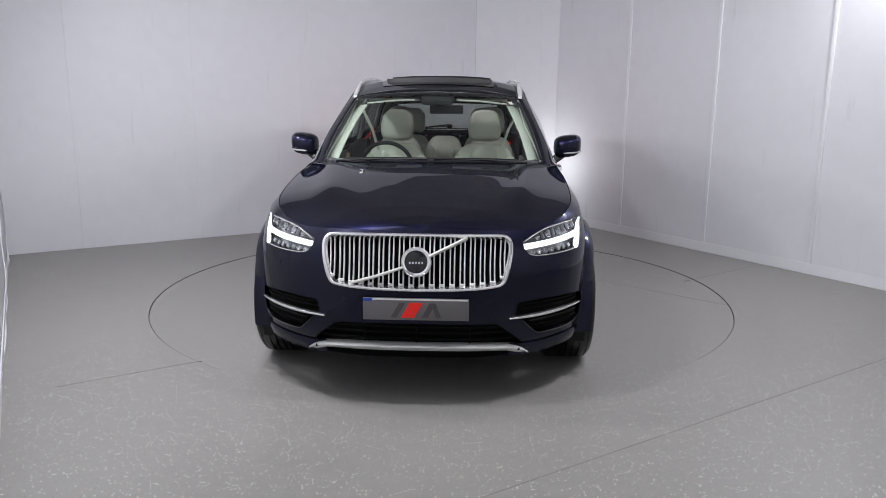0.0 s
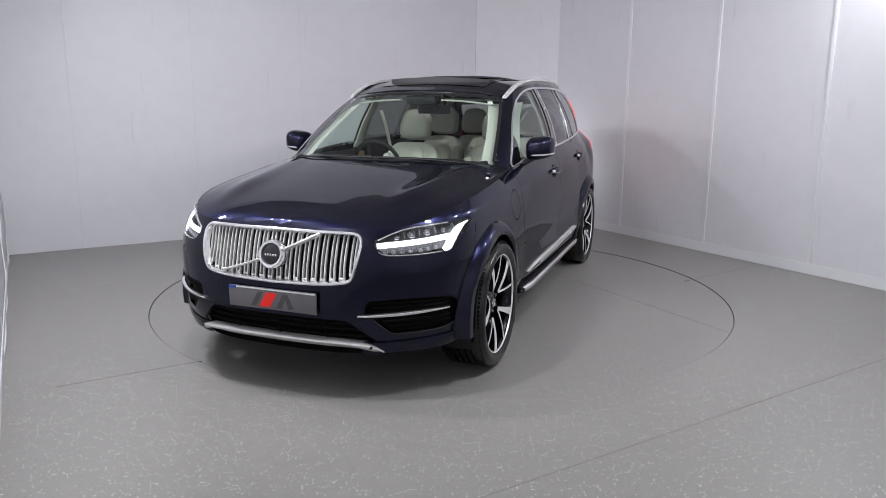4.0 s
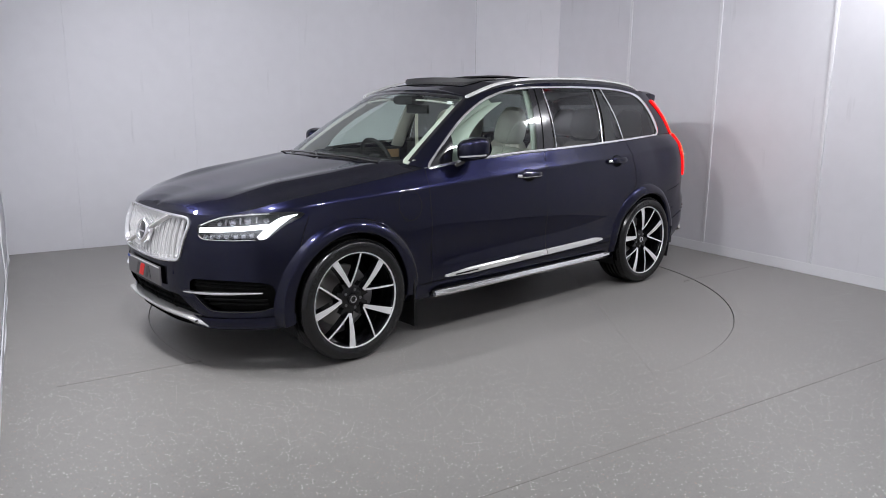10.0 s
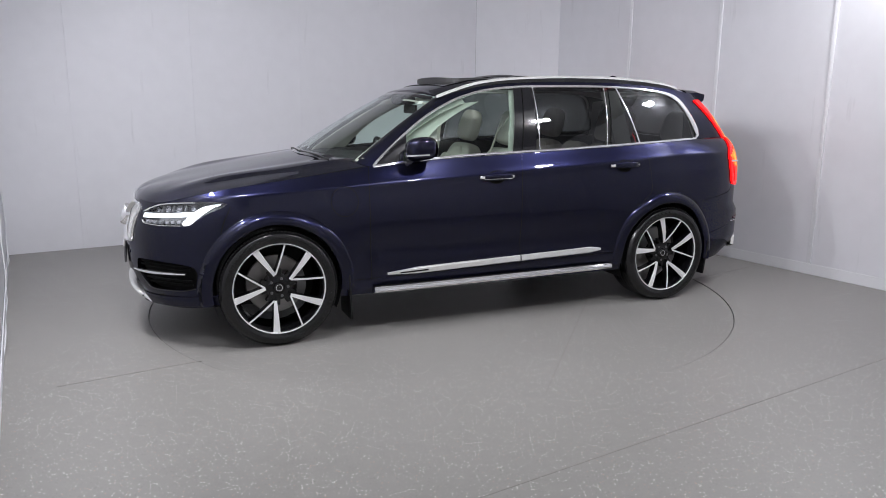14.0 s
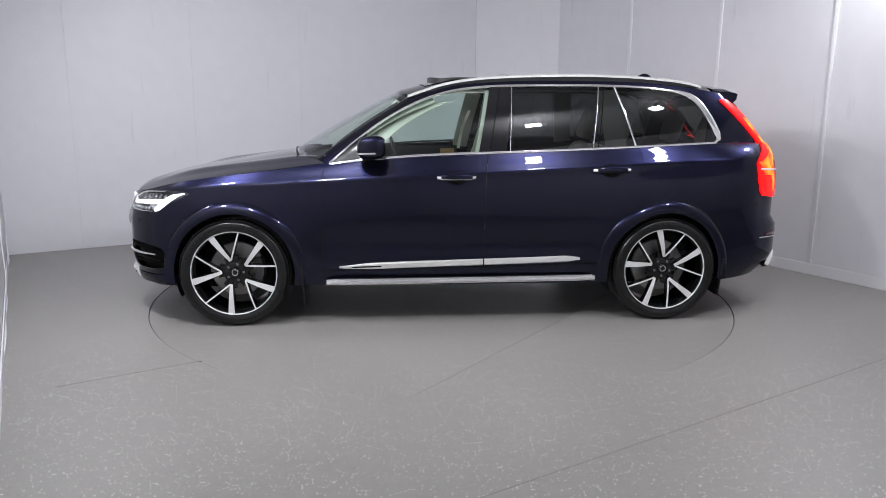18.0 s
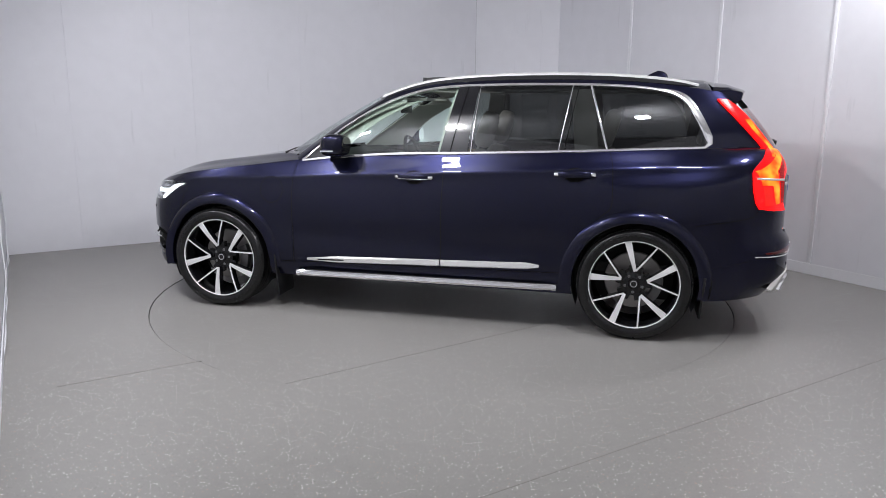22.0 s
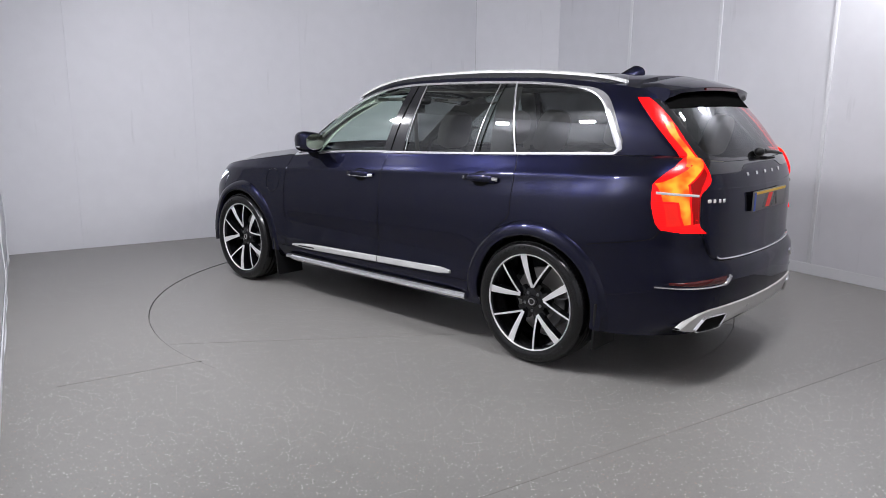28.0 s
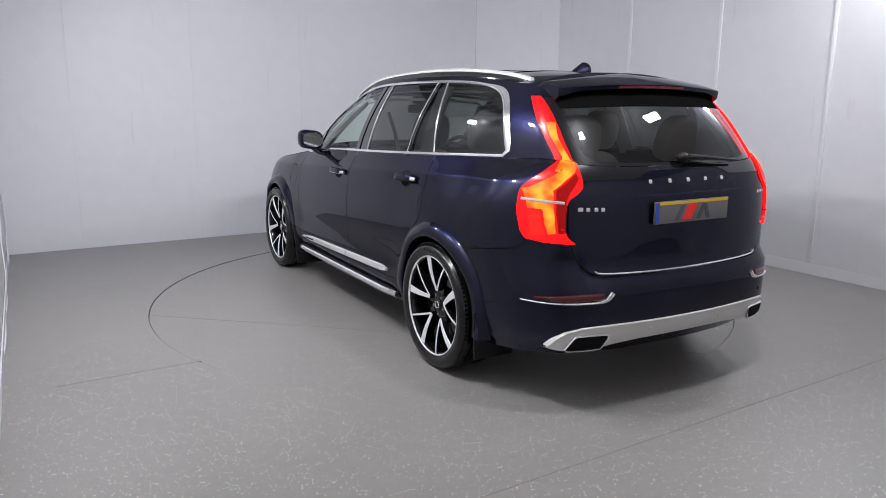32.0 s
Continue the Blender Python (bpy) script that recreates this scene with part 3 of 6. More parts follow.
# ---------------------------------------------------------------- cutting panels out of the skin
def seg_cut(bm, poly, ax, closed=True, cond=None):
    """Cuts the faces under a 2D outline (ax: the two axes it is drawn in) along it."""
    a0, a1 = ax
    pts = [Vector((p[0], p[1])) for p in poly]
    lo = [min(p[i] for p in pts) - 0.08 for i in (0, 1)]
    hi = [max(p[i] for p in pts) + 0.08 for i in (0, 1)]
    cand = set()
    for f in bm.faces:
        c = f.calc_center_median()
        if lo[0] < c[a0] < hi[0] and lo[1] < c[a1] < hi[1] and (cond is None or cond(c)):
            cand.add(f)
    n = len(pts)
    for i in range(n if closed else n - 1):
        p, q = pts[i], pts[(i + 1) % n]
        d = q - p
        if d.length < 1e-6:
            continue
        nrm2 = Vector((-d.y, d.x)).normalized()
        near = []
        bx = (min(p.x, q.x) - 1e-4, max(p.x, q.x) + 1e-4, min(p.y, q.y) - 1e-4, max(p.y, q.y) + 1e-4)
        for f in cand:
            if not f.is_valid:
                continue
            us = [v.co[a0] for v in f.verts]
            ws = [v.co[a1] for v in f.verts]
            if max(us) < bx[0] or min(us) > bx[1] or max(ws) < bx[2] or min(ws) > bx[3]:
                continue
            s = [(Vector((u, w)) - p).dot(nrm2) for u, w in zip(us, ws)]
            if max(s) > 1e-5 and min(s) < -1e-5:
                near.append(f)
        if not near:
            continue
        geom = list({e for f in near for e in f.edges} | {v for f in near for v in f.verts}) + near
        no, co = Vector((0, 0, 0)), Vector((0, 0, 0))
        no[a0], no[a1], co[a0], co[a1] = nrm2.x, nrm2.y, p.x, p.y
        out = bmesh.ops.bisect_plane(bm, geom=geom, dist=1e-5, plane_co=co, plane_no=no)
        cand |= {g for g in out["geom"] if isinstance(g, bmesh.types.BMFace)}
        cand = {f for f in cand if f.is_valid}


def inside(poly, u, w):
    r = False
    n = len(poly)
    for i in range(n):
        (x0, y0), (x1, y1) = poly[i][:2], poly[(i + 1) % n][:2]
        if (y0 > w) != (y1 > w) and u < (x1 - x0) * (w - y0) / (y1 - y0) + x0:
            r = not r
    return r


def take(bm, test):
    """Moves the faces whose centre passes the test into a new bmesh."""
    got = [f for f in bm.faces if test(f.calc_center_median())]
    out = bmesh.new()
    vmap = {}
    for f in got:
        vs = []
        for v in f.verts:
            if v not in vmap:
                vmap[v] = out.verts.new(v.co)
            vs.append(vmap[v])
        out.faces.new(vs)
    bmesh.ops.delete(bm, geom=got, context="FACES")
    return out


def ribbon(line, half):
    """The two sides of a narrow band along a 2D line."""
    pts = [Vector(p) for p in line]
    left, right = [], []
    for i, p in enumerate(pts):
        d = (pts[min(i + 1, len(pts) - 1)] - pts[max(i - 1, 0)]).normalized()
        n = Vector((-d.y, d.x))
        left.append(p + n * half)
        right.append(p - n * half)
    return [tuple(q) for q in left + right[::-1]]


def mirrored(bm):
    """A copy of a bmesh on the other side of the car."""
    out = bm.copy()
    for v in out.verts:
        v.co.y = -v.co.y
    bmesh.ops.reverse_faces(out, faces=out.faces)
    return out


def whole(bm):
    """Joins a left half with its mirror image along the centre line."""
    other = mirrored(bm)
    me = bpy.data.meshes.new("half")
    other.to_mesh(me)
    other.free()
    bm.from_mesh(me)
    bpy.data.meshes.remove(me)
    bmesh.ops.remove_doubles(bm, verts=[v for v in bm.verts if abs(v.co.y) < 1e-4], dist=1e-4)
    return bm


def solid(bm, depth):
    """Gives a sheet thickness inwards by a rim of folded edges."""
    bm.normal_update()
    rim = [e for e in bm.edges if len(e.link_faces) == 1]
    inner = {}
    for e in rim:
        for v in e.verts:
            if v not in inner:
                inner[v] = bm.verts.new(v.co - v.normal * depth)
    for e in rim:
        a, b = e.verts
        f = e.link_faces[0]
        for lp in f.loops:
            if lp.edge == e:
                a, b = lp.vert, lp.link_loop_next.vert
        bm.faces.new((b, a, inner[a], inner[b]))
    return bm


def pair(name, bm, material, parent, label="", sharp=35, deep=0.0):
    """A part and its mirror image on the other side."""
    if deep:
        solid(bm, deep)
    other = mirrored(bm)
    return part(name, bm, material, parent, label, sharp=sharp), part(name, other, material, parent, label, sharp=sharp)


def spline(pts, n):
    return [tuple(p) for p in catmull(pts, n)]


def arc(cx, cz, r, a0, a1, n):
    return [(cx + r * math.cos(radians(a0 + (a1 - a0) * i / (n - 1))), cz + r * math.sin(radians(a0 + (a1 - a0) * i / (n - 1)))) for i in range(n)]


# side outlines, drawn along the car (x) and up (z)
WIN_TOP = ((.845, 1.098), (.72, 1.205), (.574, 1.318), (.45, 1.402), (.341, 1.463), (.22, 1.520), (.106, 1.560), (0, 1.588), (-.13, 1.609), (-.28, 1.622), (-.447, 1.628), (-.8, 1.634), (-1.158, 1.632),
           (-1.4, 1.622), (-1.555, 1.606), (-1.66, 1.588), (-1.733, 1.558), (-1.78, 1.515), (-1.82, 1.455), (-1.86, 1.385), (-1.893, 1.318), (-1.908, 1.280), (-1.902, 1.256), (-1.880, 1.2435))
BELT = ((-1.86, 1.2415), (-1.5, 1.226), (-1.1, 1.208), (-.5, 1.183), (0, 1.166), (.3, 1.150), (.6, 1.124), (.8, 1.102))
DLO = spline(WIN_TOP, 70) + spline(BELT, 30)       # outline of all side glass
ARCH_F = arc(WB, HUB_Z, ARCH_R, -60, 240, 60)
ARCH_RE = arc(-WB, HUB_Z, ARCH_R, -60, 240, 60)
DOOR_A = spline(((.868, 1.12), (.885, 1.05), (.896, .95), (.898, .75), (.895, .45), (.895, .36)), 16)
DOOR_B = spline(((-.33, 1.63), (-.29, 1.42), (-.243, 1.19), (-.222, 1.10), (-.208, .9), (-.203, .6), (-.203, .36)), 24)
DOOR_C = spline(((-1.285, 1.24), (-1.318, 1.12), (-1.326, .95), (-1.322, .86), (-1.26, .80), (-1.13, .68), (-1.055, .55), (-1.035, .44), (-1.03, .36)), 30)
SILL_LINE = spline(((1.0, .372), (.5, .384), (-.3, .400), (-1.08, .414)), 12)
BUMP_F = spline(((1.835, .30), (1.86, .50), (1.85, .60), (1.83, .70), (1.80, .80), (1.775, .845), (1.757, .885)), 16)
BUMP_R = spline(((-1.70, .30), (-1.70, .60), (-1.74, .722), (-1.80, .743), (-1.88, .768), (-2.05, .796), (-2.19, .828), (-2.215, .885)), 30)
HEADLAMP = spline(((2.30, .858), (2.23, .872), (2.13, .897), (1.98, .911), (1.84, .914), (1.772, .901), (1.80, .882), (1.90, .840), (1.975, .790), (2.01, .775), (2.12, .765), (2.30, .76)), 40)


def fuel_flap():
    return [(1.06 + 0.088 * math.cos(2 * math.pi * i / 40), 0.888 + 0.093 * math.sin(2 * math.pi * i / 40)) for i in range(40)]


# front outlines, drawn across (y) and up (z); half only
GRILLE = [(0, .868)] + spline(((.25, .868), (.40, .866), (.446, .855), (.463, .82), (.455, .74), (.430, .655), (.395, .632), (.25, .618), (.0, .612)), 40)
LAMP_FRONT = spline(((.520, .838), (.57, .864), (.64, .893), (.73, .907), (.83, .916), (.92, .922), (1.02, .926), (1.02, .772), (.88, .768), (.75, .763), (.62, .762), (.575, .768), (.53, .803)), 44)
INTAKE = [(0, .437)] + spline(((.20, .437), (.36, .435), (.405, .428), (.45, .395), (.53, .325), (.538, .304), (.50, .297), (.30, .295), (0, .295)), 40)
FOG = spline(((.492, .468), (.496, .508), (.512, .536), (.60, .545), (.695, .547), (.818, .538), (.858, .515), (.864, .45), (.855, .395), (.805, .374), (.65, .367), (.606, .372), (.584, .390), (.53, .446), (.492, .468)), 52)[:-1]
# tail outlines (y, z)
TAIL_IN = ((.628, 1.26), (.631, 1.19), (.634, 1.125), (.664, 1.090), (.700, 1.058), (.712, 1.0), (.712, .92), (.70, .885), (.668, .857))


from mathutils.bvhtree import BVHTree


def joined(*sources):
    q = bmesh.new()
    for src in sources:
        me = bpy.data.meshes.new("q")
        src.to_mesh(me)
        q.from_mesh(me)
        bpy.data.meshes.remove(me)
    return q


def make_tree():
    """The uncut skin, to lay things on."""
    bm = bmesh.new()
    for grid in (lower_grid(), upper_grid(), bonnet_grid(), roof_grid()):
        sheet(grid, bm)
    other = mirrored(bm)
    both = joined(bm, other)
    tree = BVHTree.FromBMesh(both)
    for b in (bm, other, both):
        b.free()
    return tree


SKIN = make_tree()


def on_skin(origin, way, off=0.0):
    p, n, _, _ = SKIN.ray_cast(Vector(origin), Vector(way))
    if p is None:
        p, n, _, _ = SKIN.find_nearest(Vector(origin) + Vector(way) * 2)
    if n.dot(Vector(way)) > 0:
        n = -n
    return p + n * off, n


def on_side(x, z, off=0.0, s=1):
    return on_skin((x, 3 * s, z), (0, -s, 0), off)


def on_front(y, z, off=0.0):
    return on_skin((4, y, z), (-1, 0, 0), off)


def on_rear(y, z, off=0.0):
    return on_skin((-4, y, z), (1, 0, 0), off)


def on_top(x, y, off=0.0):
    return on_skin((x, y, 3), (0, 0, -1), off)


def trim(bm, spots, width, high, base=0.004, loop=False, crown=1.15):
    """A raised strip along (point, normal) spots; width may differ from spot to spot."""
    n = len(spots)
    rings = []
    for i, (p, nr) in enumerate(spots):
        a = spots[i - 1][0] if (i > 0 or loop) else p
        b = spots[(i + 1) % n][0] if (i < n - 1 or loop) else p
        d = (b - a).normalized()
        side = nr.cross(d).normalized()
        w = (width[i] if isinstance(width, (list, tuple)) else width) / 2
        rings.append([bm.verts.new(p + side * sx + nr * h) for sx, h in ((-w, -base), (-w, high * .55), (-w * .72, high), (0, high * crown), (w * .72, high), (w, high * .55), (w, -base))])
    for i in range(n if loop else n - 1):
        a, b = rings[i], rings[(i + 1) % n]
        for j in range(7):
            bm.faces.new((a[j], a[(j + 1) % 7], b[(j + 1) % 7], b[j]))
    if not loop:
        bm.faces.new(rings[0][::-1])
        bm.faces.new(rings[-1])
    bmesh.ops.recalc_face_normals(bm, faces=bm.faces)
    return bm


def lay(line, put, n=None):
    return [put(*p) for p in (spline(line, n) if n else line)]


def shifted(bm, v):
    for q in bm.verts:
        q.co += Vector(v)
    return bm


def fit_cut(src, poly, ax, off, cond=None):
    """A copy of the skin patch inside an outline, moved along its normals."""
    c = src.copy()
    seg_cut(c, poly, ax, cond=cond)
    out = take(c, lambda q: inside(poly, q[ax[0]], q[ax[1]]) and (cond is None or cond(q)))
    c.free()
    out.normal_update()
    for v in list(out.verts):
        v.co += v.normal * off
    return out


def turned(p, n):
    """The pose of a lathe part at p whose axis points along n."""
    return Matrix.Translation(p) @ n.to_track_quat("Y", "Z").to_matrix().to_4x4()


def build_headlamps(lens):
    deep = lens.copy()
    for v in deep.verts:
        v.co += Vector((-0.070, -0.040, 0))
    lens.normal_update()
    bar = spline(((.535, .814), (.60, .820), (.687, .827), (.76, .835), (.825, .845)), 18)
    blade = spline(((2.030, .774), (2.005, .797), (1.965, .833), (1.915, .866), (1.860, .889), (1.812, .900)), 20)
    lamps = pair("headlamp", lens, M_LENS, car, "clear headlamp lens, lit")
    pair("headlamp_bowl", deep, M_LAMPDARK, car, "dark headlamp housing")
    for s, lamp in zip((1, -1), lamps):
        bm = bmesh.new()
        trim(bm, [on_front(s * y, z, -0.010) for y, z in bar], 0.028, 0.004)
        part("light_bar", bm, M_DRL, lamp, "white glowing light bar")
        bm = bmesh.new()
        trim(bm, [on_side(x, z, -0.010, s) for x, z in blade], [0.026 + 0.019 * math.sin(math.pi * min(1, (i + 5) / 20)) - .022 * max(0, (i - 13) / 6) for i in range(20)], 0.004)
        part("light_blade", bm, M_DRL, lamp, "white glowing light blade")
        # small lenses in chrome rings under the bar
        for k in range(4):
            p, n = on_front(s * (.580 + .036 * k), .7835 + .0015 * k, -0.020)
            bm = bmesh.new()
            lathe(bm, [(.0075, .001), (.009, .006), (.0115, .006), (.0125, .0), (.0125, -.012)], 16)
            bmesh.ops.transform(bm, matrix=turned(p, n), verts=bm.verts)
            part("led_ring", bm, M_LENSSILVER, lamp)
            bm = bmesh.new()
            lathe(bm, [(0.0005, .007), (.004, .0055), (.0076, .001)], 12)
            bmesh.ops.transform(bm, matrix=turned(p, n), verts=bm.verts)
            part("led_lens", bm, M_LAMPGLASS, lamp)
        # reflector cells beside them
        for k in range(3):
            p, n = on_front(s * (.728 + .030 * k), .789 + .004 * k, -0.022)
            bm = bmesh.new()
            box(bm, (-.011, -.006, -.011), (.011, .004, .011), bevel=.004, seg=2, m=turned(p, n) @ pose(0, 0, 0, 0, 14 * s, 0))
            part("reflector_cell", bm, M_LENSSILVER, lamp)
        # main beam units above the bar, in a chrome frame
        for y, z, r in ((.615, .862, .013), (.675, .872, .018), (.735, .880, .018), (.80, .885, .013)):
            p, n = on_front(s * y, z, -0.034)
            bm = bmesh.new()
            lathe(bm, [(0.0005, .010), (r * .6, .007), (r * .8, 0), (r, .006), (r * 1.15, .004), (r * 1.2, -.014)], 16)
            bmesh.ops.transform(bm, matrix=turned(p, n), verts=bm.verts)
            part("lamp_projector", bm, M_LAMPGLASS, lamp)
        for y, z in ((.645, .868), (.705, .878), (.768, .884), (.832, .890)):
            p, n = on_front(s * y, z, -0.030)
            bm = bmesh.new()
            box(bm, (-.0025, -.012, -.018), (.0025, .006, .018), bevel=.001, seg=1, m=turned(p, n))
            part("lamp_web", bm, M_LENSSILVER, lamp)
        for line in (((.548, .784), (.575, .7695), (.62, .7665), (.72, .767), (.81, .7725)), ((.535, .838), (.58, .862), (.64, .886), (.73, .900), (.80, .906))):
            bm = bmesh.new()
            trim(bm, [on_front(s * y, z, -.001) for y, z in spline(line, 14)], 0.004, 0.003)
            part("lamp_edge", bm, M_SATINBRIGHT, lamp)


AMBER_UP = ((-2.112, 1.420), (-2.150, 1.420), (-2.20, 1.348), (-2.262, 1.280), (-2.30, 1.238), (-2.335, 1.20), (-2.335, 1.19), (-2.290, 1.19), (-2.258, 1.258), (-2.215, 1.303), (-2.160, 1.358))
AMBER_LOW = ((.655, 1.245), (.672, 1.222), (.706, 1.197), (.765, 1.158), (.820, 1.118), (.838, 1.110), (.838, 1.022), (.798, 1.020), (.794, .95), (.782, .902), (.757, .908), (.760, .96), (.763, 1.03),
             (.757, 1.107), (.70, 1.158), (.660, 1.190), (.640, 1.215), (.640, 1.245))
DEEP_FIELD = ((.750, 1.108), (.70, 1.150), (.655, 1.192), (.648, 1.165), (.698, 1.096), (.715, 1.06), (.716, .912), (.748, .905), (.756, 1.0))
RED_BLOCK = ((.838, 1.012), (.806, 1.012), (.802, .95), (.792, .900), (.832, .894))


def build_tail_lamps(low, up):
    q = joined(low, up)
    bmesh.ops.remove_doubles(q, verts=q.verts, dist=.0015)
    q.normal_update()
    for v, way in [(v, v.normal.copy()) for v in q.verts]:
        v.co += way * .013
    q.normal_update()
    source = q.copy()
    shell = q.copy()
    shell.normal_update()
    for v in shell.verts:
        v.co -= v.normal * 0.007
    pair("lamp_housing", shell, M_BLACK, car, "black lamp housing")
    source.normal_update()
    lamps = pair("tail_lamp", q, M_TAIL, car, "tall red tail lamp, lit", deep=.022)
    for s, lamp in zip((1, -1), lamps):
        # glowing amber guide from the upper blade down into the C of the lower lamp
        for poly, ax, low, nm, off, paint, label in ((AMBER_UP, (0, 2), 1.20, "light_guide", .0025, M_TAILHOT, "glowing amber light guide"), (AMBER_LOW, (1, 2), 0.0, "light_guide", .0025, M_TAILHOT, "glowing amber light guide"),
                                                     (DEEP_FIELD, (1, 2), 0.0, "reflector", .0015, M_TAILDEEP, "dark red reflector field"), (RED_BLOCK, (1, 2), 0.0, "lamp_block", .0045, M_TAILBLOCK, "bright red lamp block")):
            g = fit_cut(source, poly, ax, off, cond=lambda c, k=low: c.z > k)
            if s < 0:
                h = mirrored(g)
                g.free()
                g = h
            part(nm, g, paint, lamp, label)
        bm = bmesh.new()
        trim(bm, [on_rear(s * y, z, 0.017) for y, z in spline(((.836, 1.061), (.79, 1.056), (.715, 1.050)), 14)], .013, 0.004)
        part("lamp_strip", bm, M_SATIN, lamp, "silver strip across the lamp")


def build_side_glass(bm):
    def xs(c, line):
        z, x = zip(*sorted((p[1], p[0]) for p in line))
        return float(np.interp(c.z, z, x))

    b1 = ((-.150, 1.1), (-.168, 1.165), (-.262, 1.62), (-.268, 1.66))
    b2 = ((-.350, 1.1), (-.358, 1.165), (-.405, 1.62), (-.408, 1.66))
    c1 = ((-.955, 1.1), (-.965, 1.19), (-1.035, 1.63), (-1.04, 1.66))
    c2 = ((-1.318, 1.1), (-1.280, 1.21), (-1.150, 1.63), (-1.14, 1.66))
    sail = ((.66, 1.05), (.64, 1.13), (.60, 1.24), (.585, 1.33), (.58, 1.4))
    for line in (b1, b2, c1, c2, sail):
        seg_cut(bm, line, (0, 2), closed=False)
    tri = take(bm, lambda c: c.x > xs(c, sail))
    pair("mirror_sail", tri, M_GLOSS, car, "black corner panel behind the mirror")
    frontg = take(bm, lambda c: c.x > xs(c, b1))
    post = take(bm, lambda c: xs(c, b2) < c.x <= xs(c, b1))
    rear1 = take(bm, lambda c: xs(c, c1) < c.x <= xs(c, b2))
    fixed = take(bm, lambda c: xs(c, c2) < c.x <= xs(c, c1))
    pair("front_side_window", shifted(frontg, (0, -.007, 0)), M_GLASS, car, "clear side window")
    pair("centre_pillar", shifted(post, (0, -.003, 0)), M_GLOSS, car, "gloss black door pillar")
    pair("rear_side_window", shifted(rear1, (0, -.007, 0)), M_DARKGLASS, car, "dark privacy glass")
    pair("fixed_side_window", shifted(fixed, (0, -.006, 0)), M_DARKGLASS, car, "dark privacy glass")
    pair("quarter_window", shifted(bm, (0, -.005, 0)), M_DARKGLASS, car, "dark privacy glass")
    for s in (1, -1):
        put = lambda x, z: on_side(x, z, 0.0, s)
        b = bmesh.new()
        top = spline(WIN_TOP, 80)
        trim(b, [put(*p) for p in top], [.017 + .030 * smooth(-1.55, -1.78, p[0]) * (1 - smooth(1.29, 1.245, p[1])) for p in top], 0.007)
        part("window_trim", b, M_CHROME, car, "chrome strip round the side windows")
        b = bmesh.new()
        trim(b, [put(*p) for p in spline(((-1.885, 1.2435), *BELT, (.845, 1.096)), 50)], 0.018, 0.007)
        part("belt_trim", b, M_CHROME, car, "chrome strip along the belt line")
        # chrome divider and glass edge; the 5 mm strip paints in a reflected edge
        for line, w in ((c2[1:3], .013), (((-.385, 1.175), (-.415, 1.625)), .005), (c1[1:3], .006)):
            b = bmesh.new()
            trim(b, [put(*p) for p in spline(line, 10)], w, 0.004)
            part("window_bright_strip", b, M_CHROME, car)
        for x0, x1 in ((-.243, -.333), (-1.00, -1.075)):
            b = bmesh.new()
            trim(b, [put(*p) for p in spline(((x0, 1.18), (x1, 1.63)), 10)], .005, 0.002)
            part("panel_gap", b, M_GAP, car)


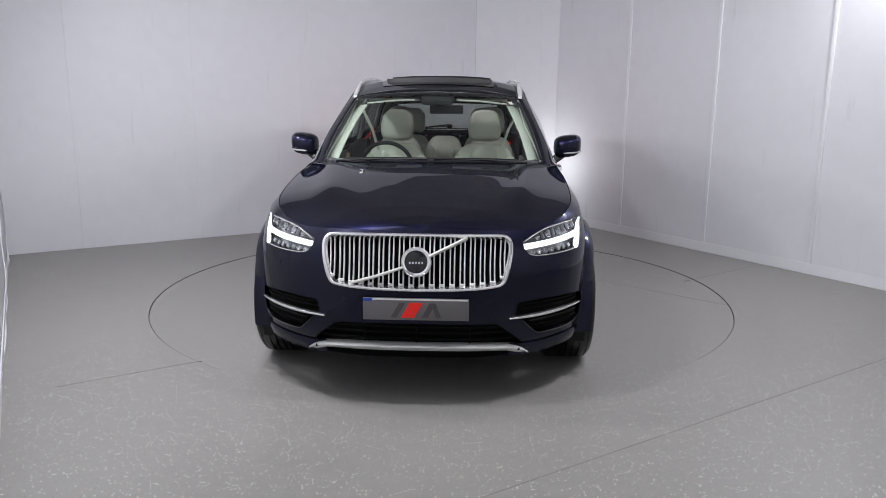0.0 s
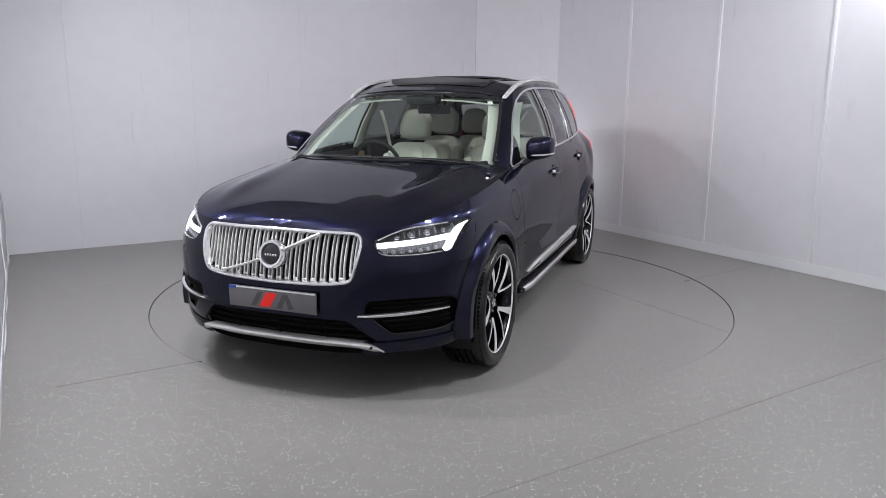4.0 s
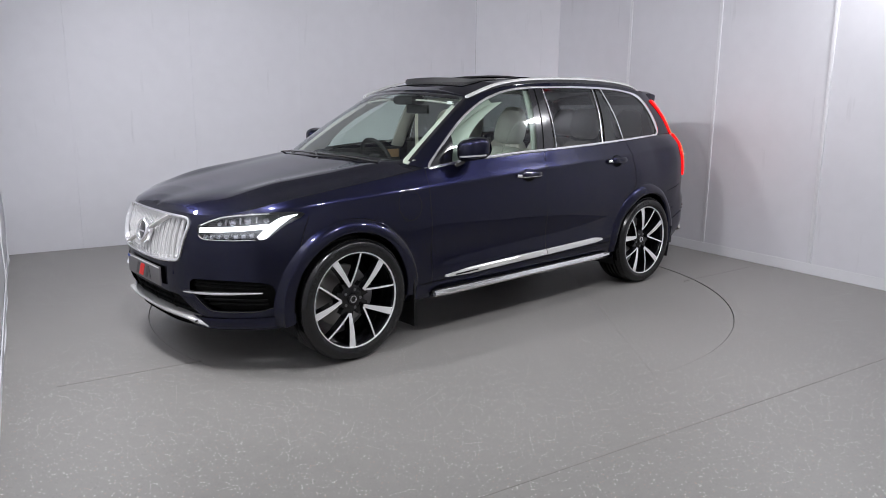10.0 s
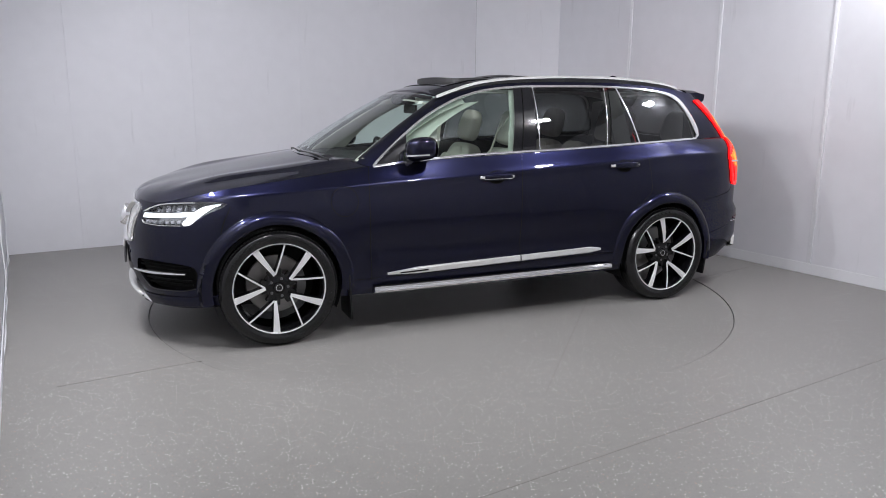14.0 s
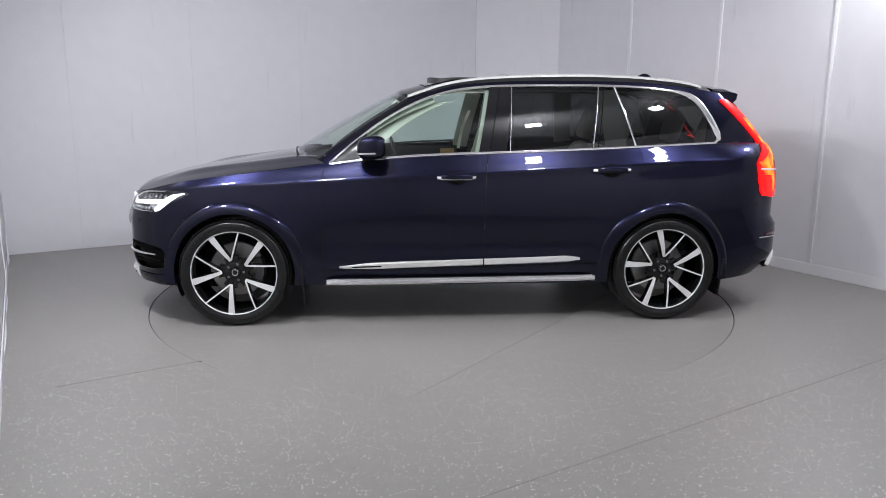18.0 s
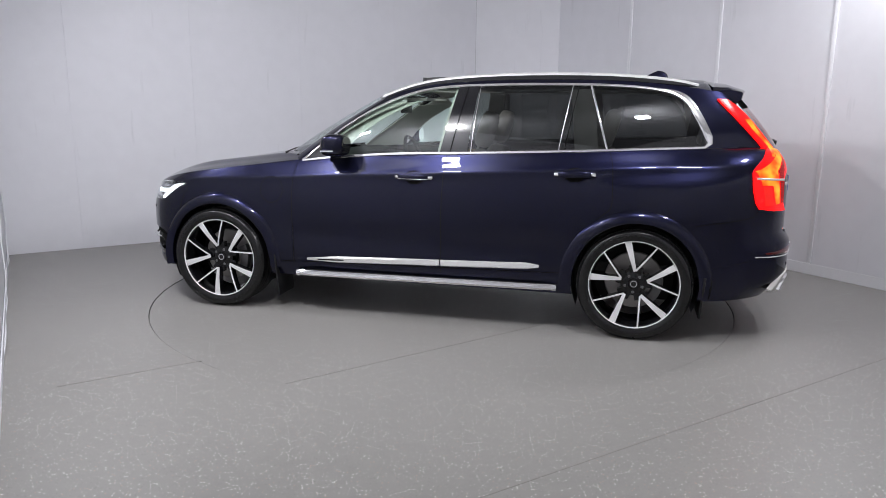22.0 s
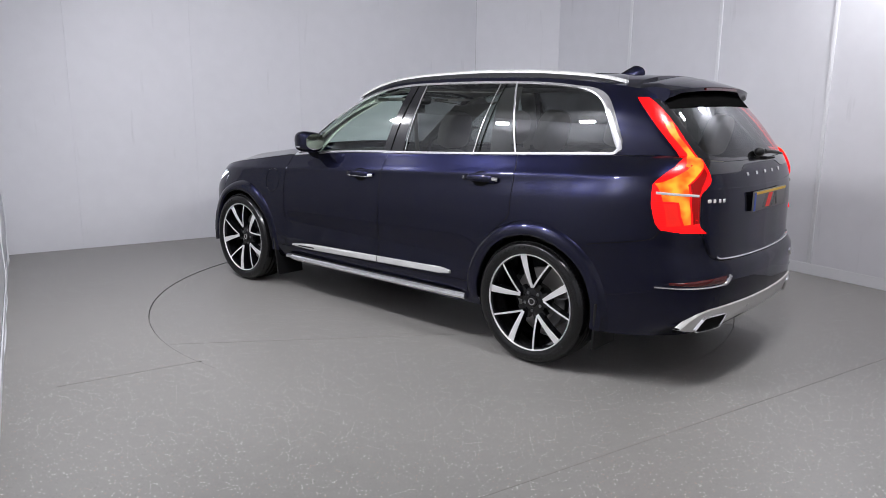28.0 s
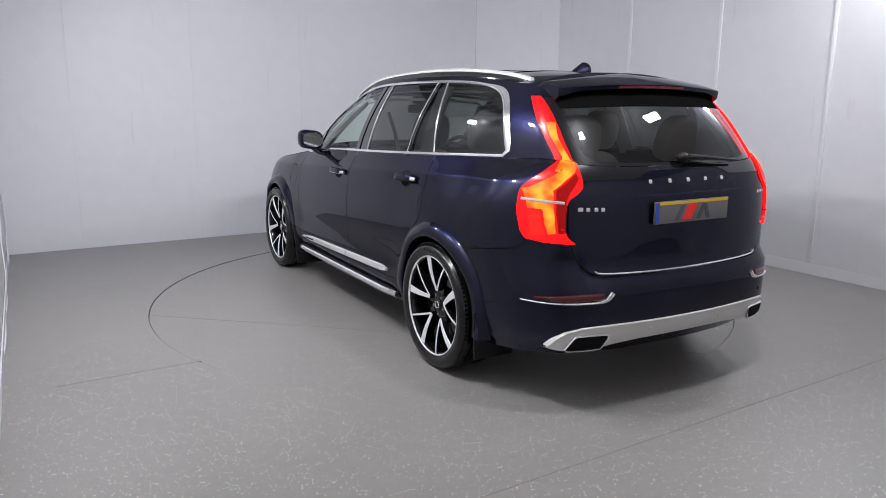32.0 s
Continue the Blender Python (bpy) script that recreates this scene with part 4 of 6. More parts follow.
def build_wheel():
    wheel = new("wheel")
    bm = bmesh.new()
    prof = [(RIM_R - .004, -.10), (RIM_R + .004, -.128), (RIM_R + .03, -.139), (RIM_R + .055, -.137), (TYRE_R - .016, -.124), (TYRE_R - .004, -.108), (TYRE_R, -.09),
            (TYRE_R, -.052), (TYRE_R - .007, -.050), (TYRE_R - .007, -.042), (TYRE_R, -.040), (TYRE_R + .001, -.018), (TYRE_R - .007, -.016), (TYRE_R - .007, -.006), (TYRE_R + .001, -.004),
            (TYRE_R + .001, .018), (TYRE_R - .007, .020), (TYRE_R - .007, .030), (TYRE_R, .032), (TYRE_R, .056), (TYRE_R - .006, .058), (TYRE_R - .006, .066), (TYRE_R, .068),
            (TYRE_R, .09), (TYRE_R - .004, .108), (TYRE_R - .010, .118), (TYRE_R - .016, .1265), (RIM_R + .062, .134), (RIM_R + .055, .139), (RIM_R + .03, .1405), (RIM_R + .016, .136), (RIM_R + .006, .130), (RIM_R - .004, .10)]
    lathe(bm, prof, 72)
    tyre = part("tyre", bm, M_TYRE, wheel, "black low-profile road tyre")
    # tread shoulder blocks
    bm = bmesh.new()
    for i in range(96):
        a = 2 * math.pi * i / 96
        box(bm, (-.008, .086, TYRE_R - .012), (.007, .1165, TYRE_R - .0035), m=pose(0, 0, 0, 0, math.degrees(a), 0))
    part("tread", bm, M_TYRE, wheel)
    bm = bmesh.new()
    box(bm, (-.0095, .1375, .322), (.0095, .1418, .337), bevel=.001, seg=1)
    mark = mesh_of(bm, "sidewall_mark", M_TYRE)
    for a0 in (20, 200):
        for k in range(9):
            ob = new("sidewall_mark", mark)
            ob.parent = wheel
            ob.matrix_basis = pose(0, 0, 0, 0, a0 + 6.2 * k, 0)
    bm = bmesh.new()
    lathe(bm, [(RIM_R, .124), (RIM_R + .003, .118), (RIM_R - .012, .112), (RIM_R - .02, .09), (RIM_R - .03, -.1), (RIM_R - .002, -.12)], 72)
    part("rim", bm, M_WHEELBLACK, wheel, "gloss black rim barrel")
    bm = bmesh.new()
    lathe(bm, [(RIM_R + .0030, .1235), (RIM_R + .001, .1285), (RIM_R - .0035, .1270), (RIM_R - .006, .120)], 72)
    part("rim_edge", bm, M_WHEELCUT, wheel, "bright machined rim edge")
    bm = bmesh.new()
    lathe(bm, [(.001, -.03), (.185, -.03), (.19, -.035), (.19, -.05), (.05, -.055)], 48)
    part("brake_disc", bm, M_DISC, wheel, "worn steel brake disc")
    bm = bmesh.new()
    pts = arc(0, 0, .155, 150, 215, 9)
    tube(bm, [(x, -.02, z) for x, z in pts], [(-.028, -.045), (.028, -.045), (.034, 0), (.028, .04), (-.028, .04)], up=(0, 1, 0))
    part("brake_caliper", bm, M_CALIPER, wheel, "grey brake caliper")
    bm = bmesh.new()
    lathe(bm, [(.001, .088), (.030, .090), (.034, .086), (.036, .080), (.062, .078), (.082, .070), (.085, .04), (.085, -.02)], 40)
    part("hub", bm, M_WHEELBLACK, wheel, "gloss black wheel hub")
    bm = bmesh.new()
    lathe(bm, [(.0165, .0895), (.0180, .0925), (.0215, .0925), (.0232, .089)], 28)
    part("hub_ring", bm, M_CHROME, wheel, "chrome ring on the hub cap")
    for i in range(5):
        a = 2 * math.pi * (i + .5) / 5
        bm = bmesh.new()
        lathe(bm, [(.001, .083), (.008, .083), (.0095, .079), (.0095, .06)], 8, centre=(.057 * math.cos(a), 0, .057 * math.sin(a)))
        part("wheel_bolt", bm, M_CALIPER, wheel)

    def spoke(r0, a0, w0, r1, a1, w1, name, cut_w, y0=.094, y1=.118):
        """A blade from the hub to the rim, black with a machined face."""
        body, face = bmesh.new(), bmesh.new()
        rows = []
        for k in range(7):
            t = k / 6
            w = w0 + (w1 - w0) * t
            p0, p1 = (Vector((r * math.cos(radians(a)), 0, r * math.sin(radians(a)))) for r, a in ((r0, a0), (r1, a1)))
            c = p0.lerp(p1, t) + Vector((0, y0 + (y1 - y0) * t + .008 * math.sin(math.pi * t), 0))
            d = Vector((0, 1, 0)).cross(p1 - p0).normalized() * -1
            rows.append((c, d, w))
        back = Vector((0, -.05, 0))
        rings = [[body.verts.new(c + d * (w * .5 + .004) + back), body.verts.new(c + d * (w * .5 + .002) - Vector((0, .003, 0))), body.verts.new(c - d * (w * .5 + .002) - Vector((0, .003, 0))),
                  body.verts.new(c - d * (w * .5 + .004) + back)] for c, d, w in rows]
        for p, q in zip(rings[:-1], rings[1:]):
            for j in range(4):
                body.faces.new((p[j], p[(j + 1) % 4], q[(j + 1) % 4], q[j]))
        fr = [[face.verts.new(c + d * w * .5 * cut_w - Vector((0, .002, 0))), face.verts.new(c + d * w * .46 * cut_w + Vector((0, .0008, 0))), face.verts.new(c - d * w * .46 * cut_w + Vector((0, .0008, 0))),
               face.verts.new(c - d * w * .5 * cut_w - Vector((0, .002, 0)))] for c, d, w in rows]
        for p, q in zip(fr[:-1], fr[1:]):
            for j in range(3):
                face.faces.new((p[j], p[j + 1], q[j + 1], q[j]))
        for b in (body, face):
            bmesh.ops.recalc_face_normals(b, faces=b.faces)
        if sum(f.normal.y for f in face.faces) < 0:
            bmesh.ops.reverse_faces(face, faces=face.faces)
        part(name, body, M_WHEELBLACK, wheel, sharp=25)
        part("machined_face", face, M_WHEELCUT, wheel, "bright machined spoke face", sharp=25)

    for i in range(5):
        base = 72 * i + WHEEL_A
        spoke(.085, base + 13, .020, RIM_R - .006, base, .045, "wide_spoke", 1.0)
        spoke(.088, base + 16, .012, RIM_R - .006, base + 38, .011, "thin_spoke", 1.0)
        bm = bmesh.new()
        # black web between two pairs of spokes
        c = [Vector((r * math.cos(radians(base + d)), y, r * math.sin(radians(base + d)))) for r, d, y in ((.05, -20, .074), (.05, 52, .074), (.115, 40, .074), (.12, 15, .080), (.115, -8, .074))]
        top = [bm.verts.new(p) for p in c]
        low = [bm.verts.new(p - Vector((0, .04, 0))) for p in c]
        bm.faces.new(top)
        for j in range(5):
            bm.faces.new((top[j], low[j], low[(j + 1) % 5], top[(j + 1) % 5]))
        bmesh.ops.recalc_face_normals(bm, faces=bm.faces)
        part("hub_web", bm, M_WHEELBLACK, wheel)
    return wheel


WHEEL_A = 60


HATCH = ((.06, -.02), (.06, .37), (-.40, .37), (-.40, -.02))     # open sunroof, half


BOOT_LIP = ((-.01, 1.192), (.235, 1.190), (.262, 1.184), (.315, 1.160), (.345, 1.155), (.72, 1.152))


def build_skin():
    lower, _ = sheet(lower_grid())
    face_out(lower, (0, 0, 0.6))
    front = lambda c: c.x > 1.70
    rear = lambda c: c.x < -1.85
    nose = lambda c: c.x > 1.95
    # wheel openings
    for a in (ARCH_F, ARCH_RE):
        seg_cut(lower, a, (0, 2), closed=True)
    take(lower, lambda c: inside(ARCH_F, c.x, c.z) or inside(ARCH_RE, c.x, c.z)).free()
    # grille, air intake, fog bays
    for g in (GRILLE, INTAKE, FOG):
        seg_cut(lower, g, (1, 2), closed=True, cond=nose if g is not FOG else front)
    take(lower, lambda c: nose(c) and inside(GRILLE, c.y, c.z)).free()
    take(lower, lambda c: nose(c) and inside(INTAKE, c.y, c.z)).free()
    fog = take(lower, lambda c: c.x > 1.9 and inside(FOG, c.y, c.z))
    edge, sink = bmesh.new(), Vector((-0.045, -0.018, 0))
    for e in fog.edges:
        if len(e.link_faces) == 1:
            p, q = (v.co.copy() for v in e.verts)
            edge.faces.new([edge.verts.new(c) for c in (p, q, q + sink, p + sink)])
    bmesh.ops.remove_doubles(edge, verts=edge.verts, dist=1e-4)
    bmesh.ops.recalc_face_normals(edge, faces=edge.faces)
    for v in fog.verts:
        v.co += sink
    pair("fog_lamp_bay", fog, M_GAP, car, "black plastic air duct bay")
    pair("duct_wall", edge, M_GLOSS, car, "gloss black duct wall")
    # headlamps: open in the skin
    seg_cut(lower, HEADLAMP, (0, 2), cond=lambda c: c.x > 1.70 and c.y > 0.45)
    seg_cut(lower, LAMP_FRONT, (1, 2), cond=lambda c: c.x > 1.70)
    lens = take(lower, lambda c: c.x > 1.70 and inside(HEADLAMP, c.x, c.z) and inside(LAMP_FRONT, c.y, c.z))
    build_headlamps(lens)
    # seams
    seams = [(DOOR_A, None), (DOOR_B, None), (DOOR_C, None), (SILL_LINE, lambda c: -1.2 < c.x < 1.1), (BUMP_F, front), (BUMP_R, rear), (fuel_flap() + fuel_flap()[:1], None)]
    bands = []
    for line, cond in seams:
        band = ribbon(line, 0.0028)
        seg_cut(lower, band, (0, 2), cond=(lambda c, k=cond: c.y > 0.3 and (k is None or k(c))))
        bands.append((band, cond))
    gap = take(lower, lambda c: c.y > 0.3 and any((k is None or k(c)) and inside(b, c.x, c.z) for b, k in bands))
    for v in gap.verts:
        v.co.y -= 0.003
    pair("panel_gap", gap, M_GAP, car)
    # tail: lamp opening and boot lid
    lamp_r = [(.628, 1.34)] + spline(TAIL_IN, 40) + [(.75, .852), (1.0, .85), (1.0, 1.34)]
    seg_cut(lower, lamp_r, (1, 2), cond=lambda c: c.x < -2.05)
    side_limit = [(-2.255, 1.245), (-2.244, 1.215), (-2.230, 1.185), (-2.170, 1.120), (-2.160, 1.10), (-2.168, 1.0), (-2.192, .91), (-2.215, .875), (-2.30, .862), (-2.6, .845), (-2.6, 1.35), (-2.30, 1.35)]
    seg_cut(lower, side_limit, (0, 2), cond=lambda c: c.x < -1.95 and c.y > 0.4)
    lamp_low = take(lower, lambda c: c.x < -2.0 and c.y > 0.4 and inside(lamp_r, c.y, c.z) and inside(side_limit, c.x, c.z))
    lid = [(0, 1.30), (.70, 1.30)] + spline(((.702, 1.04), (.704, .93), (.694, .875), (.655, .77), (.605, .717), (.54, .70), (.3, .694), (0, .692)), 30)
    band = ribbon(lid[2:], 0.003)
    seg_cut(lower, band, (1, 2), cond=lambda c: c.x < -2.1)
    g2 = take(lower, lambda c: c.x < -2.1 and inside(band, c.y, c.z))
    for v in g2.verts:
        v.co.x += 0.004
    part("panel_gap", whole(g2), M_GAP, car)

    def side_of(line, c):
        """x of a seam at a height."""
        z, x = zip(*sorted((p[1], p[0]) for p in line))
        return float(np.interp(c.z, z, x))

    sill = take(lower, lambda c: -1.12 < c.x < 1.12 and c.z < float(np.interp(c.x, [-1.08, -.3, .5, 1.0], [.414, .400, .384, .372])) and c.y > 0.3)
    flap = take(lower, lambda c: c.y > 0.3 and inside(fuel_flap(), c.x, c.z))
    part("fuel_flap", flap, M_PAINT, car)
    seg_cut(lower, BOOT_LIP, (1, 2), closed=False, cond=lambda c: c.x < -2.1 and c.z > 1.05)
    lid_bm = take(lower, lambda c: c.x < -2.1 and inside(lid, c.y, c.z))
    apron = take(lid_bm, lambda c: c.z > float(np.interp(c.y, [p[0] for p in BOOT_LIP], [p[1] for p in BOOT_LIP])))
    part("window_apron", whole(apron), M_GLOSS, car, "gloss black panel under the rear window")
    bumper_f = take(lower, lambda c: c.x > 1.70 and (c.x > side_of(BUMP_F, c)))
    bumper_r = take(lower, lambda c: c.x < -1.70 and c.x < side_of(BUMP_R, c) and c.z < 0.89)
    fdoor = take(lower, lambda c: side_of(DOOR_B, c) < c.x < side_of(DOOR_A, c))
    fender = take(lower, lambda c: c.x >= 0.85)
    rdoor = take(lower, lambda c: side_of(DOOR_C, c) < c.x <= -0.15)
    # bumper skin under the skid plate, its shade put in as black
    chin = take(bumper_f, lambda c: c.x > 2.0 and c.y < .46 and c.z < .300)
    part("bumper_chin", whole(chin), M_DEAD, car, "underside of the front bumper, coloured black for its shade")
    part("front_bumper", whole(bumper_f), M_PAINT, car)
    part("rear_bumper", whole(bumper_r), M_PAINT, car)
    pair("side_sill", sill, M_PAINT, car)
    # greenhouse
    upper, _ = sheet(upper_grid())
    face_out(upper, (-0.5, 0, 1.3))
    seg_cut(upper, DLO, (0, 2), cond=lambda c: c.y > 0.45 and -2.1 < c.x < 0.95)
    side_glass = take(upper, lambda c: c.y > 0.5 and inside(DLO, c.x, c.z))
    wind = [(-.01, 1.148), (.3, 1.146), (.55, 1.135), (.70, 1.122), (.734, 1.138)] + spline(((.726, 1.18), (.686, 1.30), (.643, 1.42), (.598, 1.526)), 14) + [(.574, 1.549), (.47, 1.566), (.25, 1.580), (-.01, 1.588)]
    seg_cut(upper, wind, (1, 2), cond=lambda c: c.x > 0.2)
    ws = take(upper, lambda c: c.x > 0.2 and inside(wind, c.y, c.z))
    part("windscreen", whole(ws), M_SCREEN, car, "clear raked windscreen")
    rw = [(-.01, 1.225), (.3, 1.228), (.50, 1.238), (.565, 1.26)] + spline(((.585, 1.32), (.575, 1.42), (.555, 1.52), (.54, 1.565)), 12) + [(.51, 1.585), (.3, 1.598), (-.01, 1.603)]
    seg_cut(upper, rw, (1, 2), cond=lambda c: c.x < -2.0)
    rear_glass = take(upper, lambda c: c.x < -1.98 and c.y < 0.62 and inside(rw, c.y, c.z))
    part("rear_window", whole(rear_glass), M_REARGLASS, car, "dark tinted rear window")
    tail_side = [(-1.942, 1.54), (-2.03, 1.45), (-2.120, 1.358), (-2.205, 1.268), (-2.244, 1.215), (-2.26, 1.20), (-2.5, 1.20), (-2.5, 1.35), (-2.2, 1.54)]
    tail_in = [(-.1, 1.1), (.628, 1.1), (.628, 1.245), (.627, 1.32), (.620, 1.40), (.604, 1.54), (-.1, 1.54)]
    seg_cut(upper, tail_side, (0, 2), cond=lambda c: c.x < -1.85 and c.y > 0.4)
    seg_cut(upper, tail_in, (1, 2), cond=lambda c: c.x < -1.95)
    lamp_up = take(upper, lambda c: c.x < -1.9 and inside(tail_side, c.x, c.z) and not inside(tail_in, c.y, c.z) and c.y > 0.4)
    build_tail_lamps(lamp_low, lamp_up)
    frame_r = take(upper, lambda c: c.x < -1.98 and inside(tail_in, c.y, c.z))
    part("rear_window_frame", whole(frame_r), M_GLOSS, car, "gloss black frame round the rear window")
    cowl = take(upper, lambda c: c.x > 0.2 and c.z < 1.15 and c.y < 0.74)
    take(cowl, lambda c: c.y > 0.69).free()
    part("cowl", whole(cowl), M_BLACK, car, "black cowl under the windscreen")
    build_side_glass(side_glass)
    # pillars and quarter join the body sides
    quarter_u = take(upper, lambda c: c.x < -0.8)
    pair("roof_side", upper, M_PAINT, car)
    q = bmesh.new()
    for src in (lower, quarter_u):
        me = bpy.data.meshes.new("q")
        src.to_mesh(me)
        q.from_mesh(me)
        bpy.data.meshes.remove(me)
    bmesh.ops.remove_doubles(q, verts=q.verts, dist=0.0004)
    pair("quarter_panel", q, M_PAINT, car)
    pair("front_fender", fender, M_PAINT, car)
    pair("front_door", fdoor, M_PAINT, car)
    pair("rear_door", rdoor, M_PAINT, car)
    part("tailgate", whole(lid_bm), M_PAINT, car)
    bon, _ = sheet(bonnet_grid())
    bmesh.ops.remove_doubles(bon, verts=bon.verts, dist=0.0002)
    face_out(bon, (1.5, 0, 0.3))
    part("bonnet", whole(bon), M_PAINT, car, sharp=60)
    # shut line between bonnet and wings
    for side in (1, -1):
        spots = []
        for x, y, z in catmull([r for r in RIM if .85 < r[0] < 2.1], 40):
            p, n, _, _ = SKIN.find_nearest(Vector((x, side * y, z)))
            n = n if n.z > 0 else -n
            spots.append((p, n))
        gap = bmesh.new()
        trim(gap, spots, .0055, .0010, base=.002, crown=1.0)
        part("panel_gap", gap, M_GAP, car)
    roof, _ = sheet(roof_grid())
    bmesh.ops.remove_doubles(roof, verts=roof.verts, dist=0.0002)
    face_out(roof, (-0.8, 0, 1.0))
    seg_cut(roof, HATCH, (0, 1))
    take(roof, lambda c: inside(HATCH, c.x, c.y)).free()
    part("roof", whole(roof), M_PAINT, car, sharp=60)


WHEEL = build_wheel()
for wx, sy in ((WB, 1), (-WB, 1), (WB, -1), (-WB, -1)):
    w = WHEEL if (wx, sy) == (WB, 1) else copy_thing(WHEEL, Matrix.Identity(4))
    w.parent = car
    w.matrix_basis = pose(wx, 0.830 * sy, HUB_Z, 0, -20 if wx < 0 else 0, 0 if sy > 0 else 180)

build_skin()

# ---------------------------------------------------------------- the car: fittings
def front_end():
    # grille
    out = GRILLE + [(-y, z) for y, z in GRILLE[::-1][1:-1]]
    loop = spline(out + out[:1], 124)
    bm = bmesh.new()
    spots = [on_front(y, z, 0.0) for y, z in loop]
    trim(bm, spots[:-1], 0.017, 0.013, base=0.02, loop=True)
    surround = part("grille_surround", bm, M_CHROME, car, "polished chrome grille surround")
    bm = bmesh.new()
    back = [bm.verts.new(on_front(y, z, -0.06)[0]) for y, z in loop[:-1:2]]
    bm.faces.new(back)
    part("grille_backing", bm, M_GAP, car, "black mesh behind the grille")

    def span(y):
        pts = [(p, q) for p, q in zip(loop[:-1], loop[1:]) if (p[0] - y) * (q[0] - y) <= 0 and abs(p[0] - q[0]) > 1e-6]
        zz = [p[1] + (q[1] - p[1]) * (y - p[0]) / (q[0] - p[0]) for p, q in pts]
        return min(zz), max(zz)

    count = 18
    for i in range(count):
        y = -.428 + .856 * i / (count - 1)
        lo, hi = span(y)
        lo, hi = lo + .008, hi - .008
        slat = bmesh.new()
        prof = [[(c - .0038, -.015), (c - .0038, 0), (c - .0026, .003), (c, .004), (c + .0026, .003), (c + .0038, 0), (c + .0038, -.015)] for c in (-.0105, .0105)]
        rings = []
        for k in range(9):
            z = lo + (hi - lo) * k / 8
            p, n = on_front(y, z, -0.014 - 0.012 * math.sin(math.pi * k / 8))
            rings.append([[slat.verts.new(p + Vector((d, a, 0))) for a, d in fin] for fin in prof])
        for a, b in zip(rings[:-1], rings[1:]):
            for f in (0, 1):
                for j in range(6):
                    slat.faces.new((a[f][j], a[f][j + 1], b[f][j + 1], b[f][j]))
        box(slat, (-.004, -.0145, -.010), (.006, .0145, .004), bevel=.003, seg=1, m=Matrix.Translation(on_front(y, lo + .012, -.016)[0]))
        bmesh.ops.recalc_face_normals(slat, faces=slat.faces)
        if sum(f.normal.x for f in slat.faces) < 0:
            bmesh.ops.reverse_faces(slat, faces=slat.faces)
        part("grille_slat", slat, M_SLAT, surround, sharp=50)
    bm = bmesh.new()
    trim(bm, [on_front(y, z, 0.0) for y, z in spline(((-.315, .640), (-.15, .692), (0, .748), (.12, .802), (.245, .860)), 20)], .013, .012, base=.012)
    part("grille_diagonal", bm, M_SATIN, surround, "silver diagonal bar")
    c, n = on_front(0, .748, .004)
    turn = Matrix.Translation(c) @ n.to_track_quat("Y", "Z").to_matrix().to_4x4()
    bm = bmesh.new()
    lathe(bm, [(.053, .012), (.056, .022), (.066, .024), (.073, .016), (.075, .0), (.075, -.02)], 48)
    bmesh.ops.transform(bm, matrix=turn, verts=bm.verts)
    badge = part("badge", bm, M_CHROME, car, "round chrome badge with a black centre")
    bm = bmesh.new()
    lathe(bm, [(.0005, .018), (.036, .017), (.054, .012)], 40)
    bmesh.ops.transform(bm, matrix=turn, verts=bm.verts)
    part("badge_disc", bm, M_GLOSS, badge, "gloss black disc")
    for k in range(5):
        bm = bmesh.new()
        y = -.030 + .015 * k
        p = c + Vector((.0185, y, 0))
        box(bm, (-.002, -.0045, -.006), (.002, .0045, .006), bevel=.001, seg=1, m=Matrix.Translation(p))
        part("badge_mark", bm, M_CHROME, badge)
    # number plate with its printed panel
    px = on_front(0, .515)[0].x + .012
    plate("front_number_plate", Vector((px, 0, .517)), 1)
    # lower intake
    full = INTAKE + [(-y, z) for y, z in INTAKE[::-1][1:-1]]
    bm = bmesh.new()
    bm.faces.new([bm.verts.new(on_front(y, z, -0.07)[0]) for y, z in full])
    part("intake_backing", bm, M_GAP, car, "black air intake mesh")
    bm = bmesh.new()
    box(bm, (2.06, -.52, .285), (2.285, .52, .298), bevel=.004)
    box(bm, (2.06, -.54, .285), (2.10, .54, .45), bevel=.004)
    for s in (1, -1):
        box(bm, (2.06, min(s * .485, s * .53), .285), (2.20, max(s * .485, s * .53), .41), bevel=.004)
    part("intake_tray", bm, M_GAP, car, "black tray inside the air intake")
    for z in (.335, .375, .41):
        bm = bmesh.new()
        trim(bm, [on_front(y, z, -0.03) for y in np.linspace(-.52, .52, 24)], .010, .006)
        part("intake_bar", bm, M_GAP, car)
    for y in (-.27, 0, .27):
        bm = bmesh.new()
        trim(bm, [on_front(y, z, -0.034) for z in np.linspace(.30, .43, 6)], .008, .006)
        part("intake_post", bm, M_GAP, car)
    # silver skid plate
    bm = bmesh.new()
    half = ((0, 2.365, .326, .293), (.25, 2.355, .325, .292), (.44, 2.324, .319, .289), (.485, 2.305, .312, .279), (.53, 2.268, .294, .263), (.566, 2.236, .268, .256))
    rings = []
    for y, x, hi, lo in catmull([(-r[0], *r[1:]) for r in half[::-1]] + list(half[1:]), 80):
        rings.append([bm.verts.new(c) for c in ((x - .075, y, hi - .004), (x - .010, y, hi), (x - .002, y, hi - .004), (x, y, hi - .010), (x - .006, y, (hi + lo) / 2 - .002), (x - .022, y, lo), (x - .095, y, lo - .008))])
    for p, q in zip(rings[:-1], rings[1:]):
        for j in range(6):
            bm.faces.new((p[j], p[j + 1], q[j + 1], q[j]))
    face_out(bm, (1.8, 0, .32))
    part("front_skid_plate", bm, M_SATINBRIGHT, car, "satin silver skid plate")
